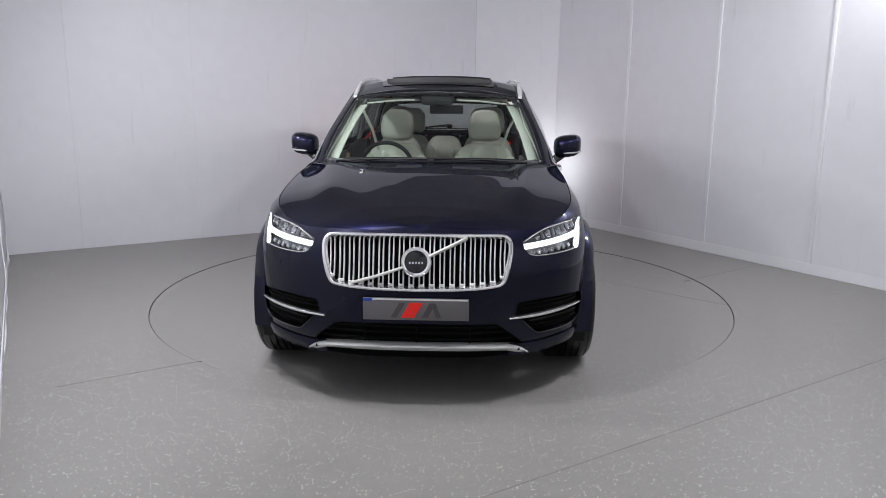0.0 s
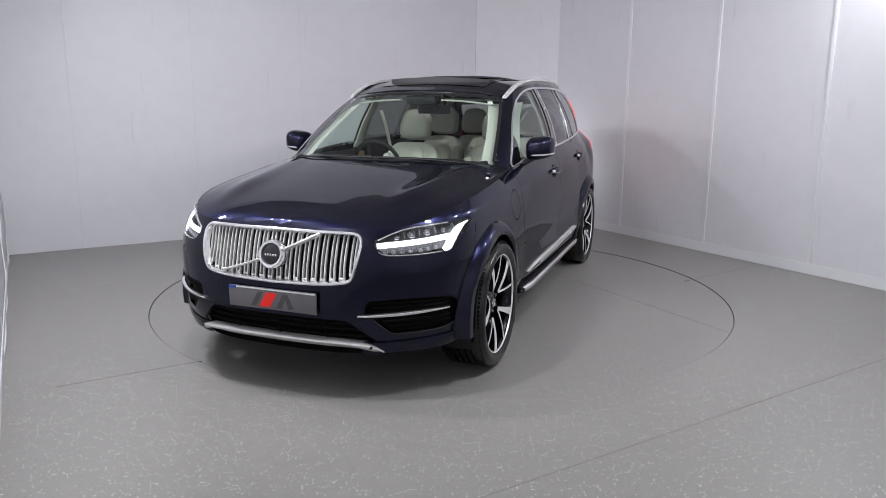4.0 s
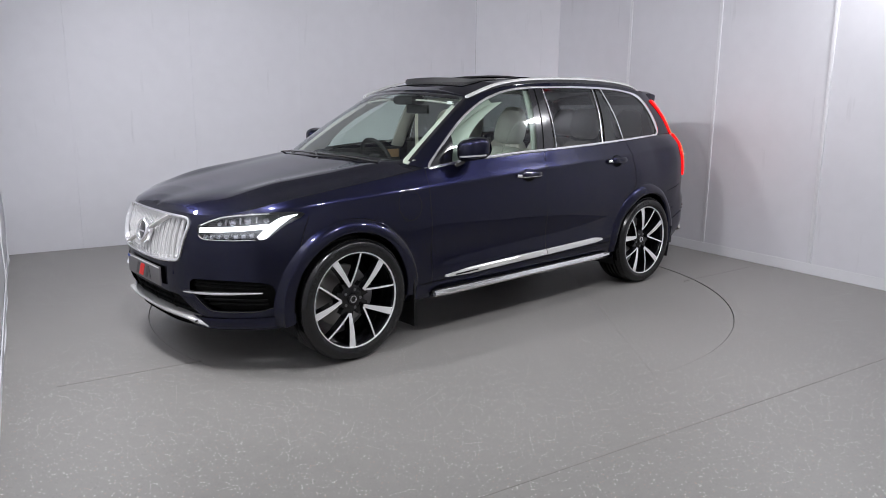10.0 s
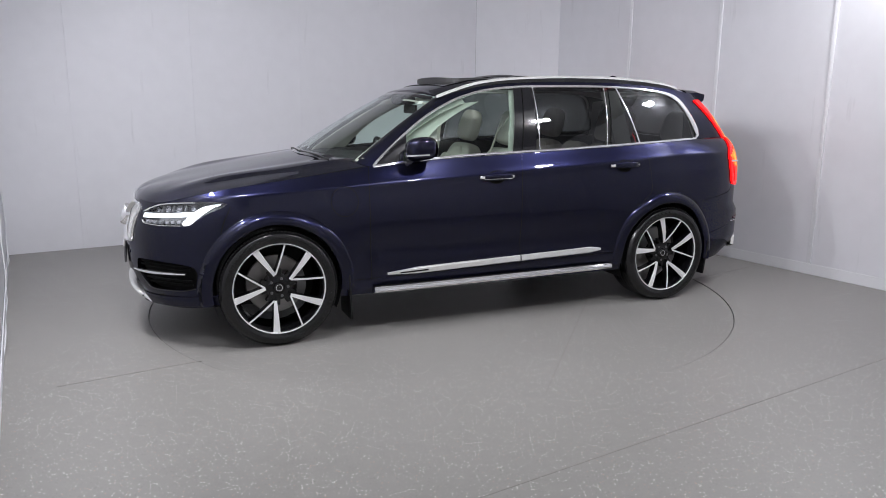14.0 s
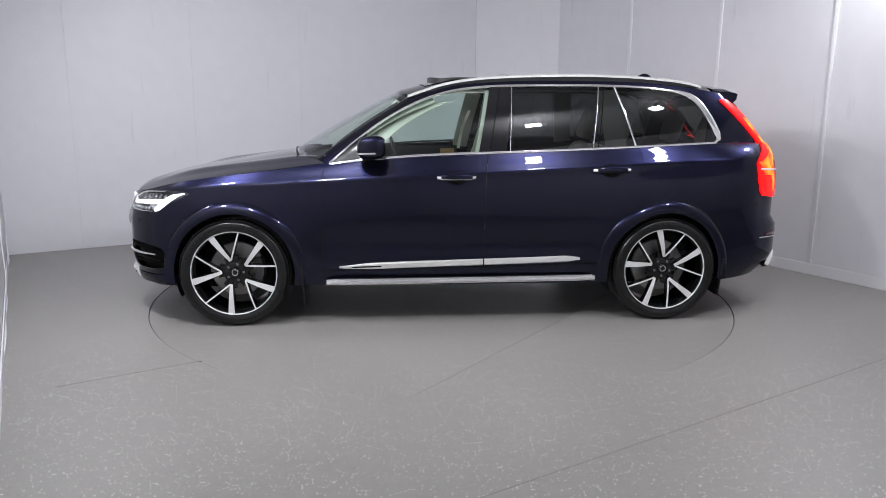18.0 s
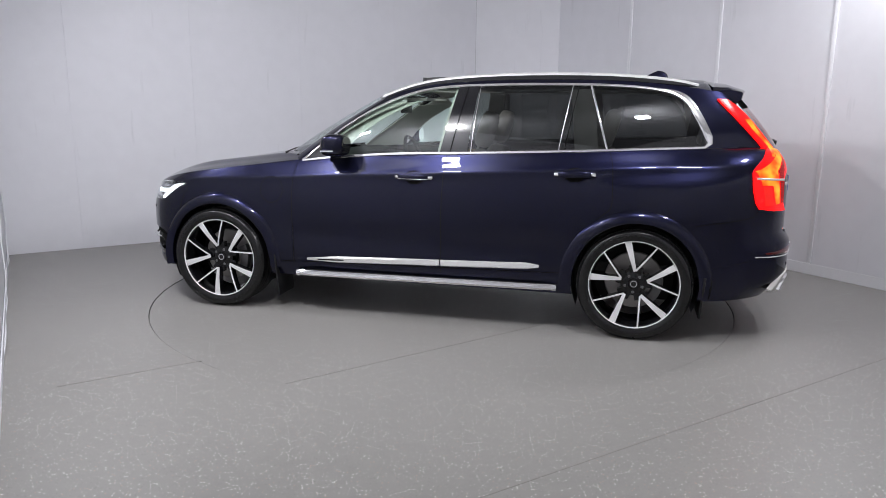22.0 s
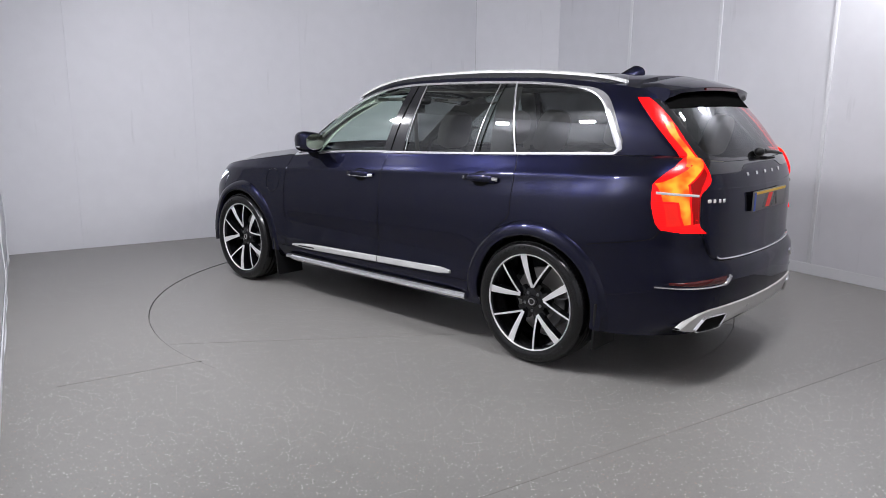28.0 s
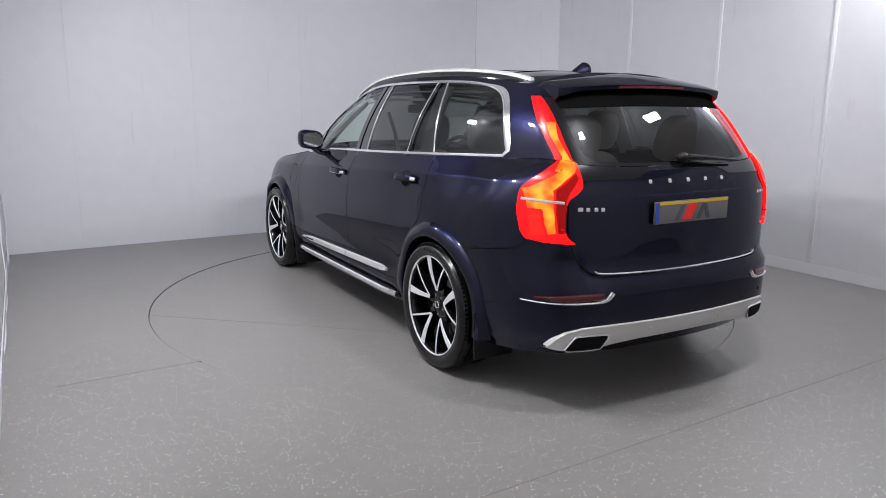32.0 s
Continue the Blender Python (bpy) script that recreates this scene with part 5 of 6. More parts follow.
    for s in (1, -1):
        bm = bmesh.new()
        trim(bm, [on_front(s * y, z, 0.004) for y, z in spline(((.458, .462), (.55, .466), (.68, .473), (.78, .478), (.835, .480)), 24)], [.006 + .013 * math.sin(math.pi * (i + 2) / 27) for i in range(24)], .010)
        part("fog_trim", bm, M_CHROME, car, "slim chrome blade")
        for za, zb, ya in ((.524, .520, .520), (.502, .500, .515), (.425, .428, .575), (.398, .402, .600)):
            bm = bmesh.new()
            trim(bm, [on_front(s * y, z, -0.020) for y, z in spline(((ya, za), (.70, (za + zb) / 2 + .004), (.845, zb)), 12)], .011, .006)
            part("duct_slat", bm, M_GAP, car)
        bm = bmesh.new()
        trim(bm, [on_front(s * y, z, -0.004) for y, z in spline(((.530, .443), (.584, .388), (.606, .369), (.65, .363), (.80, .369), (.852, .388)), 24)], .007, .005)
        part("duct_lip", bm, M_GLOSS, car)
        bumper_lip(s)
        # parking sensors and their rims
        for y, z in ((.72, .70), (.36, .555), (.875, .53)):
            bm = bmesh.new()
            p, n = on_front(s * y, z, .0005)
            lathe(bm, [(.0005, .003), (.008, .003), (.0105, .001), (.011, -.004)], 14)
            bmesh.ops.transform(bm, matrix=Matrix.Translation(p) @ n.to_track_quat("Y", "Z").to_matrix().to_4x4(), verts=bm.verts)
            part("parking_sensor", bm, M_PAINT, car)


def bumper_lip(s):
    """The lower lip of the front bumper under a crease, from the skid plate round to the wheel opening."""
    bm = bmesh.new()
    rings = []
    for k in range(30):
        a = radians(31 + 39 * k / 29)
        d = Vector((math.cos(a), s * math.sin(a), 0))
        z0 = .312 + .030 * (k / 29) ** 1.5
        p, _ = on_skin(Vector((1.5, 0, z0)) + d * 2, -d)
        fade = min(1, k / 4)
        rings.append([bm.verts.new(p + d * o + Vector((0, 0, h))) for o, h in ((-.004, .006), (.008 * fade, .002), (.010 * fade, -.006), (.004 * fade, -.030), (-.006, -.060), (-.030, -.072))])
    for p, q in zip(rings[:-1], rings[1:]):
        for j in range(5):
            bm.faces.new((p[j], p[j + 1], q[j + 1], q[j]))
    face_out(bm, (1.5, 0, .3))
    part("bumper_lip", bm, M_PAINT, car, sharp=30)


def plate(name, c, way):
    """A number plate whose print is covered by a grey panel with a slanted red mark."""
    bm = bmesh.new()
    box(bm, (-.006, -.26, -.0555), (.006, .26, .0555), bevel=.004)
    turn = Matrix.Translation(c) @ pose(0, 0, 0, 0, 0, 0 if way > 0 else 180)
    bmesh.ops.transform(bm, matrix=turn, verts=bm.verts)
    ob = part(name, bm, M_PLATE, car, "grey number plate cover with a slanted red mark")

    def flat(nm, pts, material, lift=.0066):
        b = bmesh.new()
        top = [b.verts.new((lift + .0012, y, z)) for y, z in pts]
        low = [b.verts.new((.004, y, z)) for y, z in pts]
        b.faces.new(top)
        for i in range(len(pts)):
            b.faces.new((top[i], low[i], low[(i + 1) % len(pts)], top[(i + 1) % len(pts)]))
        bmesh.ops.recalc_face_normals(b, faces=b.faces)
        bmesh.ops.transform(b, matrix=turn, verts=b.verts)
        part(nm, b, material, ob, smooth=False)

    # across the plate as one faces it, from the left edge: y runs from -0.26 to 0.26
    if way > 0:
        flat("plate_band", ((-.258, .040), (-.215, .040), (-.215, .054), (-.258, .054)), M_BLUE)
        flat("plate_edge", ((-.213, .046), (.255, .046), (.255, .053), (-.213, .053)), M_WHITE)
    else:
        flat("plate_band", ((-.258, -.050), (-.235, -.050), (-.235, .050), (-.258, .050)), M_BLUE)
        flat("plate_edge", ((-.233, .038), (.255, .038), (.255, .052), (-.233, .052)), M_YELLOW)
    flat("red_mark", ((-.075, -.042), (-.010, -.042), (.035, .034), (-.030, .034)), M_RED)
    flat("grey_mark", ((-.125, -.042), (-.095, -.042), (-.050, .034), (-.080, .034)), M_PLATEDARK)
    flat("grey_mark", ((.028, -.042), (.058, -.042), (.098, .034), (.068, .034)), M_PLATEDARK)
    flat("grey_mark", ((.075, .034), (.098, .034), (.125, -.042), (.100, -.042)), M_PLATEDARK, .0072)


def sides():
    for s in (1, -1):
        # arch mouldings
        for wx, a0, a1 in ((WB, -10, 186), (-WB, -6, 190)):
            bm = bmesh.new()
            rings = []
            for i in range(49):
                a = radians(a0 + (a1 - a0) * i / 48)
                ca, sa = math.cos(a), math.sin(a)
                out = []
                for r, h in ((.486, -.002), (.479, .009), (.463, .023), (.441, .034), (.421, .038), (.409, .036), (.401, .028), (.398, .012), (.398, -.06)):
                    x, z = wx + ca * r, HUB_Z + sa * r
                    rr = max(r, .420)
                    p, n = on_side(wx + ca * rr, HUB_Z + sa * rr, 0, s)
                    y = abs(p.y)
                    y = max(y, .925) if h > .02 else y
                    h = h * (1 - .72 * smooth(.55, 1.0, abs(ca))) if h > 0 else h
                    out.append(bm.verts.new((x, s * (y + h), z)))
                rings.append(out)
            for p, q in zip(rings[:-1], rings[1:]):
                for j in range(len(p) - 1):
                    bm.faces.new((p[j], p[j + 1], q[j + 1], q[j]))
            bmesh.ops.recalc_face_normals(bm, faces=bm.faces)
            if sum(f.normal.y * s for f in bm.faces) < 0:
                bmesh.ops.reverse_faces(bm, faces=bm.faces)
            part("wheel_arch", bm, M_PAINT, car, sharp=60)
            # liner
            bm = bmesh.new()
            pts = arc(wx, HUB_Z, .403, -25, 205, 40)
            rows = [[bm.verts.new((x, s * y, z)) for y in (.91, .62)] for x, z in pts]
            for p, q in zip(rows[:-1], rows[1:]):
                bm.faces.new((p[0], p[1], q[1], q[0]))
            bm.faces.new([r[1] for r in rows])
            part("arch_liner", bm, M_BLACK, car, "black wheel arch liner")
        # mud flaps
        for x, z0, z1, lean in ((1.045, .105, .42, .03), (-1.925, .165, .44, -.03)):
            bm = bmesh.new()
            box(bm, (-.008, .70, z0), (.008, .945, z1), bevel=.007)
            for v in bm.verts:
                v.co.x += x + lean * (z1 - v.co.z) / (z1 - z0) * -.6
                v.co.y = s * (v.co.y - .02 * (1 - (v.co.z - z0) / (z1 - z0)))
            bmesh.ops.recalc_face_normals(bm, faces=bm.faces)
            part("mud_flap", bm, M_BLACK, car, "black mud flap")
        # bright moulding along the doors
        for pts, nm in ((((.785, .402), (.70, .404), (.3, .418), (-.198, .432)), "door_moulding"), (((-.208, .432), (-.6, .443), (-.80, .449), (-.878, .449)), "door_moulding")):
            line = spline(pts, 24)
            w = [.044] * 24
            if pts[0][0] > 0:
                w = [.012 + .032 * min(1, i / 5) for i in range(24)]
            else:
                w = [.044 - .024 * max(0, (i - 20) / 3) for i in range(24)]
            bm = bmesh.new()
            trim(bm, [on_side(x, z, 0.0, s) for x, z in line], w, .016, base=.01, crown=1.05)
            part(nm, bm, M_SATINBRIGHT, car, "satin bright door moulding")
        bm = bmesh.new()
        trim(bm, [on_side(x, z, 0.016, s) for x, z in spline(((.70, .404), (.50, .411)), 10)], .010, .0016)
        part("moulding_mark", bm, M_GAP, car)
        # running board
        line = spline(((.875, .292), (.80, .298), (.3, .302), (-.3, .307), (-.9, .312), (-.995, .308)), 40)
        bm = bmesh.new()
        rings = []
        for i, (x, z) in enumerate(line):
            k = min(1, i / 3, (39 - i) / 3) ** .5 if 0 < i < 39 else .25
            yo = .942 + .030 * k
            rings.append([bm.verts.new((x, s * y, z + h)) for y, h in ((.80, .018), (yo - .035, .020), (yo - .030, .004), (yo - .030, -.022), (.80, -.030))])
        for p, q in zip(rings[:-1], rings[1:]):
            for j in range(5):
                bm.faces.new((p[j], p[(j + 1) % 5], q[(j + 1) % 5], q[j]))
        bm.faces.new(rings[0])
        bm.faces.new(rings[-1])
        bmesh.ops.recalc_face_normals(bm, faces=bm.faces)
        board = part("running_board", bm, M_BLACK, car, "black ribbed step with a chrome edge")
        bm = bmesh.new()
        rings = []
        for i, (x, z) in enumerate(line):
            k = min(1, i / 3, (39 - i) / 3) ** .5 if 0 < i < 39 else .25
            yo = .942 + .030 * k
            rings.append([bm.verts.new((x, s * (yo + d), z + h)) for d, h in ((-.020, .022), (-.010, .021), (0, .012), (.002, -.004), (-.008, -.018), (-.034, -.024))])
        for p, q in zip(rings[:-1], rings[1:]):
            for j in range(6):
                bm.faces.new((p[j], p[(j + 1) % 6], q[(j + 1) % 6], q[j]))
        bm.faces.new(rings[0])
        bm.faces.new(rings[-1])
        bmesh.ops.recalc_face_normals(bm, faces=bm.faces)
        part("step_edge", bm, M_CHROME, board, "chrome step edge")
        for k in range(34):
            x = .78 - .05 * k
            for j, y in enumerate((.835, .868, .898)):
                bm = bmesh.new()
                xx = x - .025 * (j % 2)
                z = float(np.interp(xx, [-.995, -.3, .3, .875], [.308, .307, .302, .292]))
                box(bm, (xx - .015, s * y - .006, z + .017), (xx + .015, s * y + .006, z + .0235), bevel=.002, seg=1)
                part("step_stud", bm, M_SATIN, board, sharp=30)
        # door handles
        for x, z, nm in ((-.012, 1.012, "door_handle"), (-1.085, 1.060, "door_handle")):
            # flat black disc on the door paints in the recess's shade
            bm = bmesh.new()
            cup = [on_side(x + .068 * math.cos(a), z - .004 + .047 * math.sin(a), .0015, s)[0] for a in np.linspace(0, 2 * math.pi, 25)[:-1]]
            bm.faces.new([bm.verts.new(p) for p in cup])
            part("handle_cup_shade", bm, M_GAP, car, "flat black disc painting in the shade of the handle recess")
            bm = bmesh.new()
            spots = []
            for t in np.linspace(-1, 1, 21):
                p, n = on_side(x + .132 * t, z + .004 * t * 0, 0, s)
                spots.append((p + n * (.006 + .030 * (1 - abs(t) ** 4)), n))
            trim(bm, spots, [.026 + .016 * (1 - abs(t) ** 3) for t in np.linspace(-1, 1, 21)], .009, base=.012)
            h = part(nm, bm, M_PAINT, car, "body-coloured door handle with a chrome strip")
            bm = bmesh.new()
            trim(bm, [(p + n * .007, n) for p, n in [(q - Vector((0, 0, .011)), n) for q, n in spots[2:-2]]], .0035, .003)
            part("handle_strip", bm, M_CHROME, h, "chrome strip")
            for tip in (spots[:3], spots[-3:]):
                bm = bmesh.new()
                trim(bm, [(p + n * .006, n) for p, n in tip], .020, .006)
                part("handle_tip", bm, M_CHROME, h, "chrome handle end")
            bm = bmesh.new()
            trim(bm, [on_side(x + .067 * math.cos(a), z - .004 + .046 * math.sin(a), 0, s) for a in np.linspace(math.pi * 1.15, math.pi * 1.85, 11)], .005, .003)
            part("cup_edge", bm, M_PAINT, h)
        # side light repeater on the arch edges
        for x, z in ((1.93, .56), (-1.99, .60)):
            bm = bmesh.new()
            p, n = on_side(x, z, .0005, s)
            lathe(bm, [(.0005, .003), (.008, .003), (.0105, .001), (.011, -.004)], 12)
            bmesh.ops.transform(bm, matrix=Matrix.Translation(p) @ n.to_track_quat("Y", "Z").to_matrix().to_4x4(), verts=bm.verts)
            part("parking_sensor", bm, M_PAINT, car)
        mirror(s)


def mirror(s):
    bm = bmesh.new()
    bmesh.ops.create_uvsphere(bm, u_segments=28, v_segments=18, radius=1)
    for v in bm.verts:
        q = v.co
        k = [math.copysign(abs(c) ** .62, c) for c in q]
        x = .555 + .098 * k[0]
        y = .945 + .097 * k[1]
        z = 1.215 + .075 * k[2]
        # flat glass side at the rear, nose tapering forwards and outwards
        x = max(x, .470)
        y -= .020 * max(0, k[0]) * (1 if k[1] > 0 else -.5)
        z += .010 * k[1] - .012 * max(0, k[0])
        v.co = Vector((x, s * y, z))
    bmesh.ops.recalc_face_normals(bm, faces=bm.faces)
    shell = part("door_mirror", bm, M_PAINT, car, "navy door mirror housing", sharp=70)
    bm = bmesh.new()
    c = [(.945 + .082 * math.cos(a), 1.216 + .058 * math.copysign(abs(math.sin(a)) ** .7, math.sin(a))) for a in np.linspace(0, 2 * math.pi, 33)[:-1]]
    bm.faces.new([bm.verts.new((.4675, s * y, z)) for y, z in c])
    bmesh.ops.recalc_face_normals(bm, faces=bm.faces)
    part("mirror_glass", bm, M_MIRROR, shell, "silvered mirror glass")
    bm = bmesh.new()
    tube(bm, [(.60, s * .830, 1.105), (.585, s * .862, 1.125), (.565, s * .900, 1.150)], [(-.035, -.018), (.035, -.018), (.04, 0), (.03, .018), (-.03, .018), (-.04, 0)])
    part("mirror_foot", bm, M_GLOSS, shell, "black mirror foot")
    bm = bmesh.new()
    pts = [(.645, s * .91, 1.168), (.650, s * .96, 1.170), (.634, s * 1.005, 1.174), (.592, s * 1.034, 1.178), (.53, s * 1.041, 1.180)]
    tube(bm, catmull(pts, 14), [(-.003, -.005), (.003, -.005), (.003, .005), (-.003, .005)])
    part("indicator", bm, M_LENSSILVER, shell, "clear indicator strip")


def roof_parts():
    for s in (1, -1):
        line = catmull(((.31, .612, 1.556), (.20, .616, 1.596), (.05, .618, 1.642), (-.15, .618, 1.677), (-.45, .616, 1.700), (-.85, .612, 1.711), (-1.24, .602, 1.706), (-1.55, .582, 1.686), (-1.72, .562, 1.665), (-1.83, .541, 1.640)), 60)
        bm = bmesh.new()
        rings = []
        for i, p in enumerate(line):
            k = .55 + .45 * math.sin(math.pi * min(1, (i + 2) / 12 if i < 10 else (61 - i) / 12 if i > 50 else .5)) if (i < 10 or i > 50) else 1
            base = on_top(p[0], s * (p[1] - .012))[0].z - .006
            rings.append([bm.verts.new((p[0], s * (p[1] + a), max(p[2] + h, base) if h < 0 else p[2] + h)) for a, h in ((-.017 * k, -.014), (-.017 * k, -.003), (-.011 * k, .003), (.009 * k, .002), (.017 * k, -.005), (.018 * k, -.016))])
        for p, q in zip(rings[:-1], rings[1:]):
            for j in range(6):
                bm.faces.new((p[j], p[(j + 1) % 6], q[(j + 1) % 6], q[j]))
        bm.faces.new(rings[0])
        bm.faces.new(rings[-1])
        bmesh.ops.recalc_face_normals(bm, faces=bm.faces)
        rail = part("roof_rail", bm, M_SATINBRIGHT, car, "satin silver roof rail")
        bm = bmesh.new()
        rows = []
        for p in line[1:-1]:
            top = p[2] - .012
            low = min(top - .002, on_top(p[0], s * (p[1] - .02))[0].z - .01)
            rows.append([bm.verts.new((p[0], s * (p[1] - .012), top)), bm.verts.new((p[0], s * (p[1] - .012), low)), bm.verts.new((p[0], s * (p[1] + .012), top)), bm.verts.new((p[0], s * (p[1] + .012), low - .03))])
        for p, q in zip(rows[:-1], rows[1:]):
            bm.faces.new((p[0], p[1], q[1], q[0]))
            bm.faces.new((p[2], q[2], q[3], p[3]))
        part("rail_base", bm, M_GLOSS, rail, "black rail base")
    # panoramic glass roof
    src, _ = sheet(roof_grid())
    bmesh.ops.remove_doubles(src, verts=src.verts, dist=.0002)
    face_out(src, (-.8, 0, 1.0))
    panel = [(.20, -.01)] + spline(((.20, .1), (.18, .38), (.10, .43), (-.5, .45), (-1.35, .44), (-1.45, .40), (-1.47, .1)), 30) + [(-1.47, -.01)]
    seg_cut(src, HATCH, (0, 1))
    take(src, lambda c: inside(HATCH, c.x, c.y)).free()
    g = fit_cut(src, panel, (0, 1), .004)
    part("glass_roof", whole(g), M_GLOSS, car, "black panoramic glass roof")
    src.free()
    # raised wind deflector of the open sunroof
    bm = bmesh.new()
    line = catmull(((-.34, -.415, 1.690), (-.06, -.412, 1.690), (.055, -.385, 1.684), (.115, -.25, 1.692), (.135, 0, 1.697), (.115, .25, 1.692), (.055, .385, 1.684), (-.06, .412, 1.690), (-.34, .415, 1.690)), 60)
    rings = []
    for p in line:
        low = on_top(p[0], p[1])[0].z - .003
        d = Vector((p[0] + .6, p[1] * .35, 0)).normalized() if p[0] > -.1 else Vector((0, p[1], 0)).normalized()
        hi = max(p[2], low + .008)
        rings.append([bm.verts.new(Vector((p[0], p[1], low)) + d * .004), bm.verts.new((p[0], p[1], hi)), bm.verts.new(Vector((p[0], p[1], hi)) - d * .03 + Vector((0, 0, -.006))), bm.verts.new(Vector((p[0], p[1], low)) - d * .012)])
    for p, q in zip(rings[:-1], rings[1:]):
        for j in range(4):
            bm.faces.new((p[j], p[(j + 1) % 4], q[(j + 1) % 4], q[j]))
    bmesh.ops.recalc_face_normals(bm, faces=bm.faces)
    part("wind_deflector", bm, M_DEFLECT, car, "raised dark sunroof deflector")
    # slid-back sunroof pane
    bm = bmesh.new()
    pane = []
    for x in np.linspace(-.42, -1.15, 10):
        pane.append([bm.verts.new((x, y, on_top(x, y)[0].z + .008 + .010 * smooth(-.7, -.42, x))) for y in np.linspace(-.41, .41, 15)])
    for p, q in zip(pane[:-1], pane[1:]):
        for j in range(14):
            bm.faces.new((p[j], p[j + 1], q[j + 1], q[j]))
    bmesh.ops.recalc_face_normals(bm, faces=bm.faces)
    if sum(f.normal.z for f in bm.faces) < 0:
        bmesh.ops.reverse_faces(bm, faces=bm.faces)
    solid(bm, .012)
    part("sunroof_pane", bm, M_GLOSS, car, "black sunroof pane, slid open")
    # fin aerial
    bm = bmesh.new()
    bmesh.ops.create_uvsphere(bm, u_segments=20, v_segments=12, radius=1)
    zr = on_top(-1.58, 0)[0].z
    for v in bm.verts:
        h = max(0, v.co.z)
        v.co = Vector((-1.57 + .090 * v.co.x - .018 * h, .032 * v.co.y * (1 - .45 * h), zr - .004 + .058 * h * (1 - .55 * max(0, v.co.x)) - (.006 if v.co.z < 0 else 0)))
    part("roof_aerial", bm, M_PAINT, car, "navy shark-fin aerial", sharp=70)
    # windscreen fixtures
    bm = bmesh.new()
    box(bm, (.27, -.12, 1.490), (.40, .12, 1.560), bevel=.03)
    part("sensor_cluster", bm, M_DASH, car, "black sensor housing on the windscreen")
    bm = bmesh.new()
    box(bm, (.29, -.125, 1.425), (.315, .125, 1.49), bevel=.011, m=pose(0, .07, 0))
    part("inside_mirror", bm, M_DASH, car, "black rear-view mirror")


SKID = ((0, .456, .362), (.3, .457, .360), (.45, .458, .350), (.56, .456, .334), (.65, .450, .328), (.715, .430, .331), (.755, .396, .337), (.785, .353, .348))


def skid_point(y, t):
    """A point of the tail's skid plate: across, and from its lower (0) to its upper edge (1)."""
    hi, lo = (float(np.interp(abs(y), [r[0] for r in SKID], [r[k] for r in SKID])) for k in (1, 2))
    x = on_rear(y, .47)[0].x - .004
    return Vector((x + .028 * (1 - t) * (hi - lo) / .11, y, lo + (hi - lo) * t))


def on_skid(y, z, off):
    a, b = skid_point(y, 0.0), skid_point(y, 1.0)
    t = (z - a.z) / max(1e-4, b.z - a.z)
    n = Vector((-1, .25 * y, -.35)).normalized()
    return a.lerp(b, t) + n * off, n


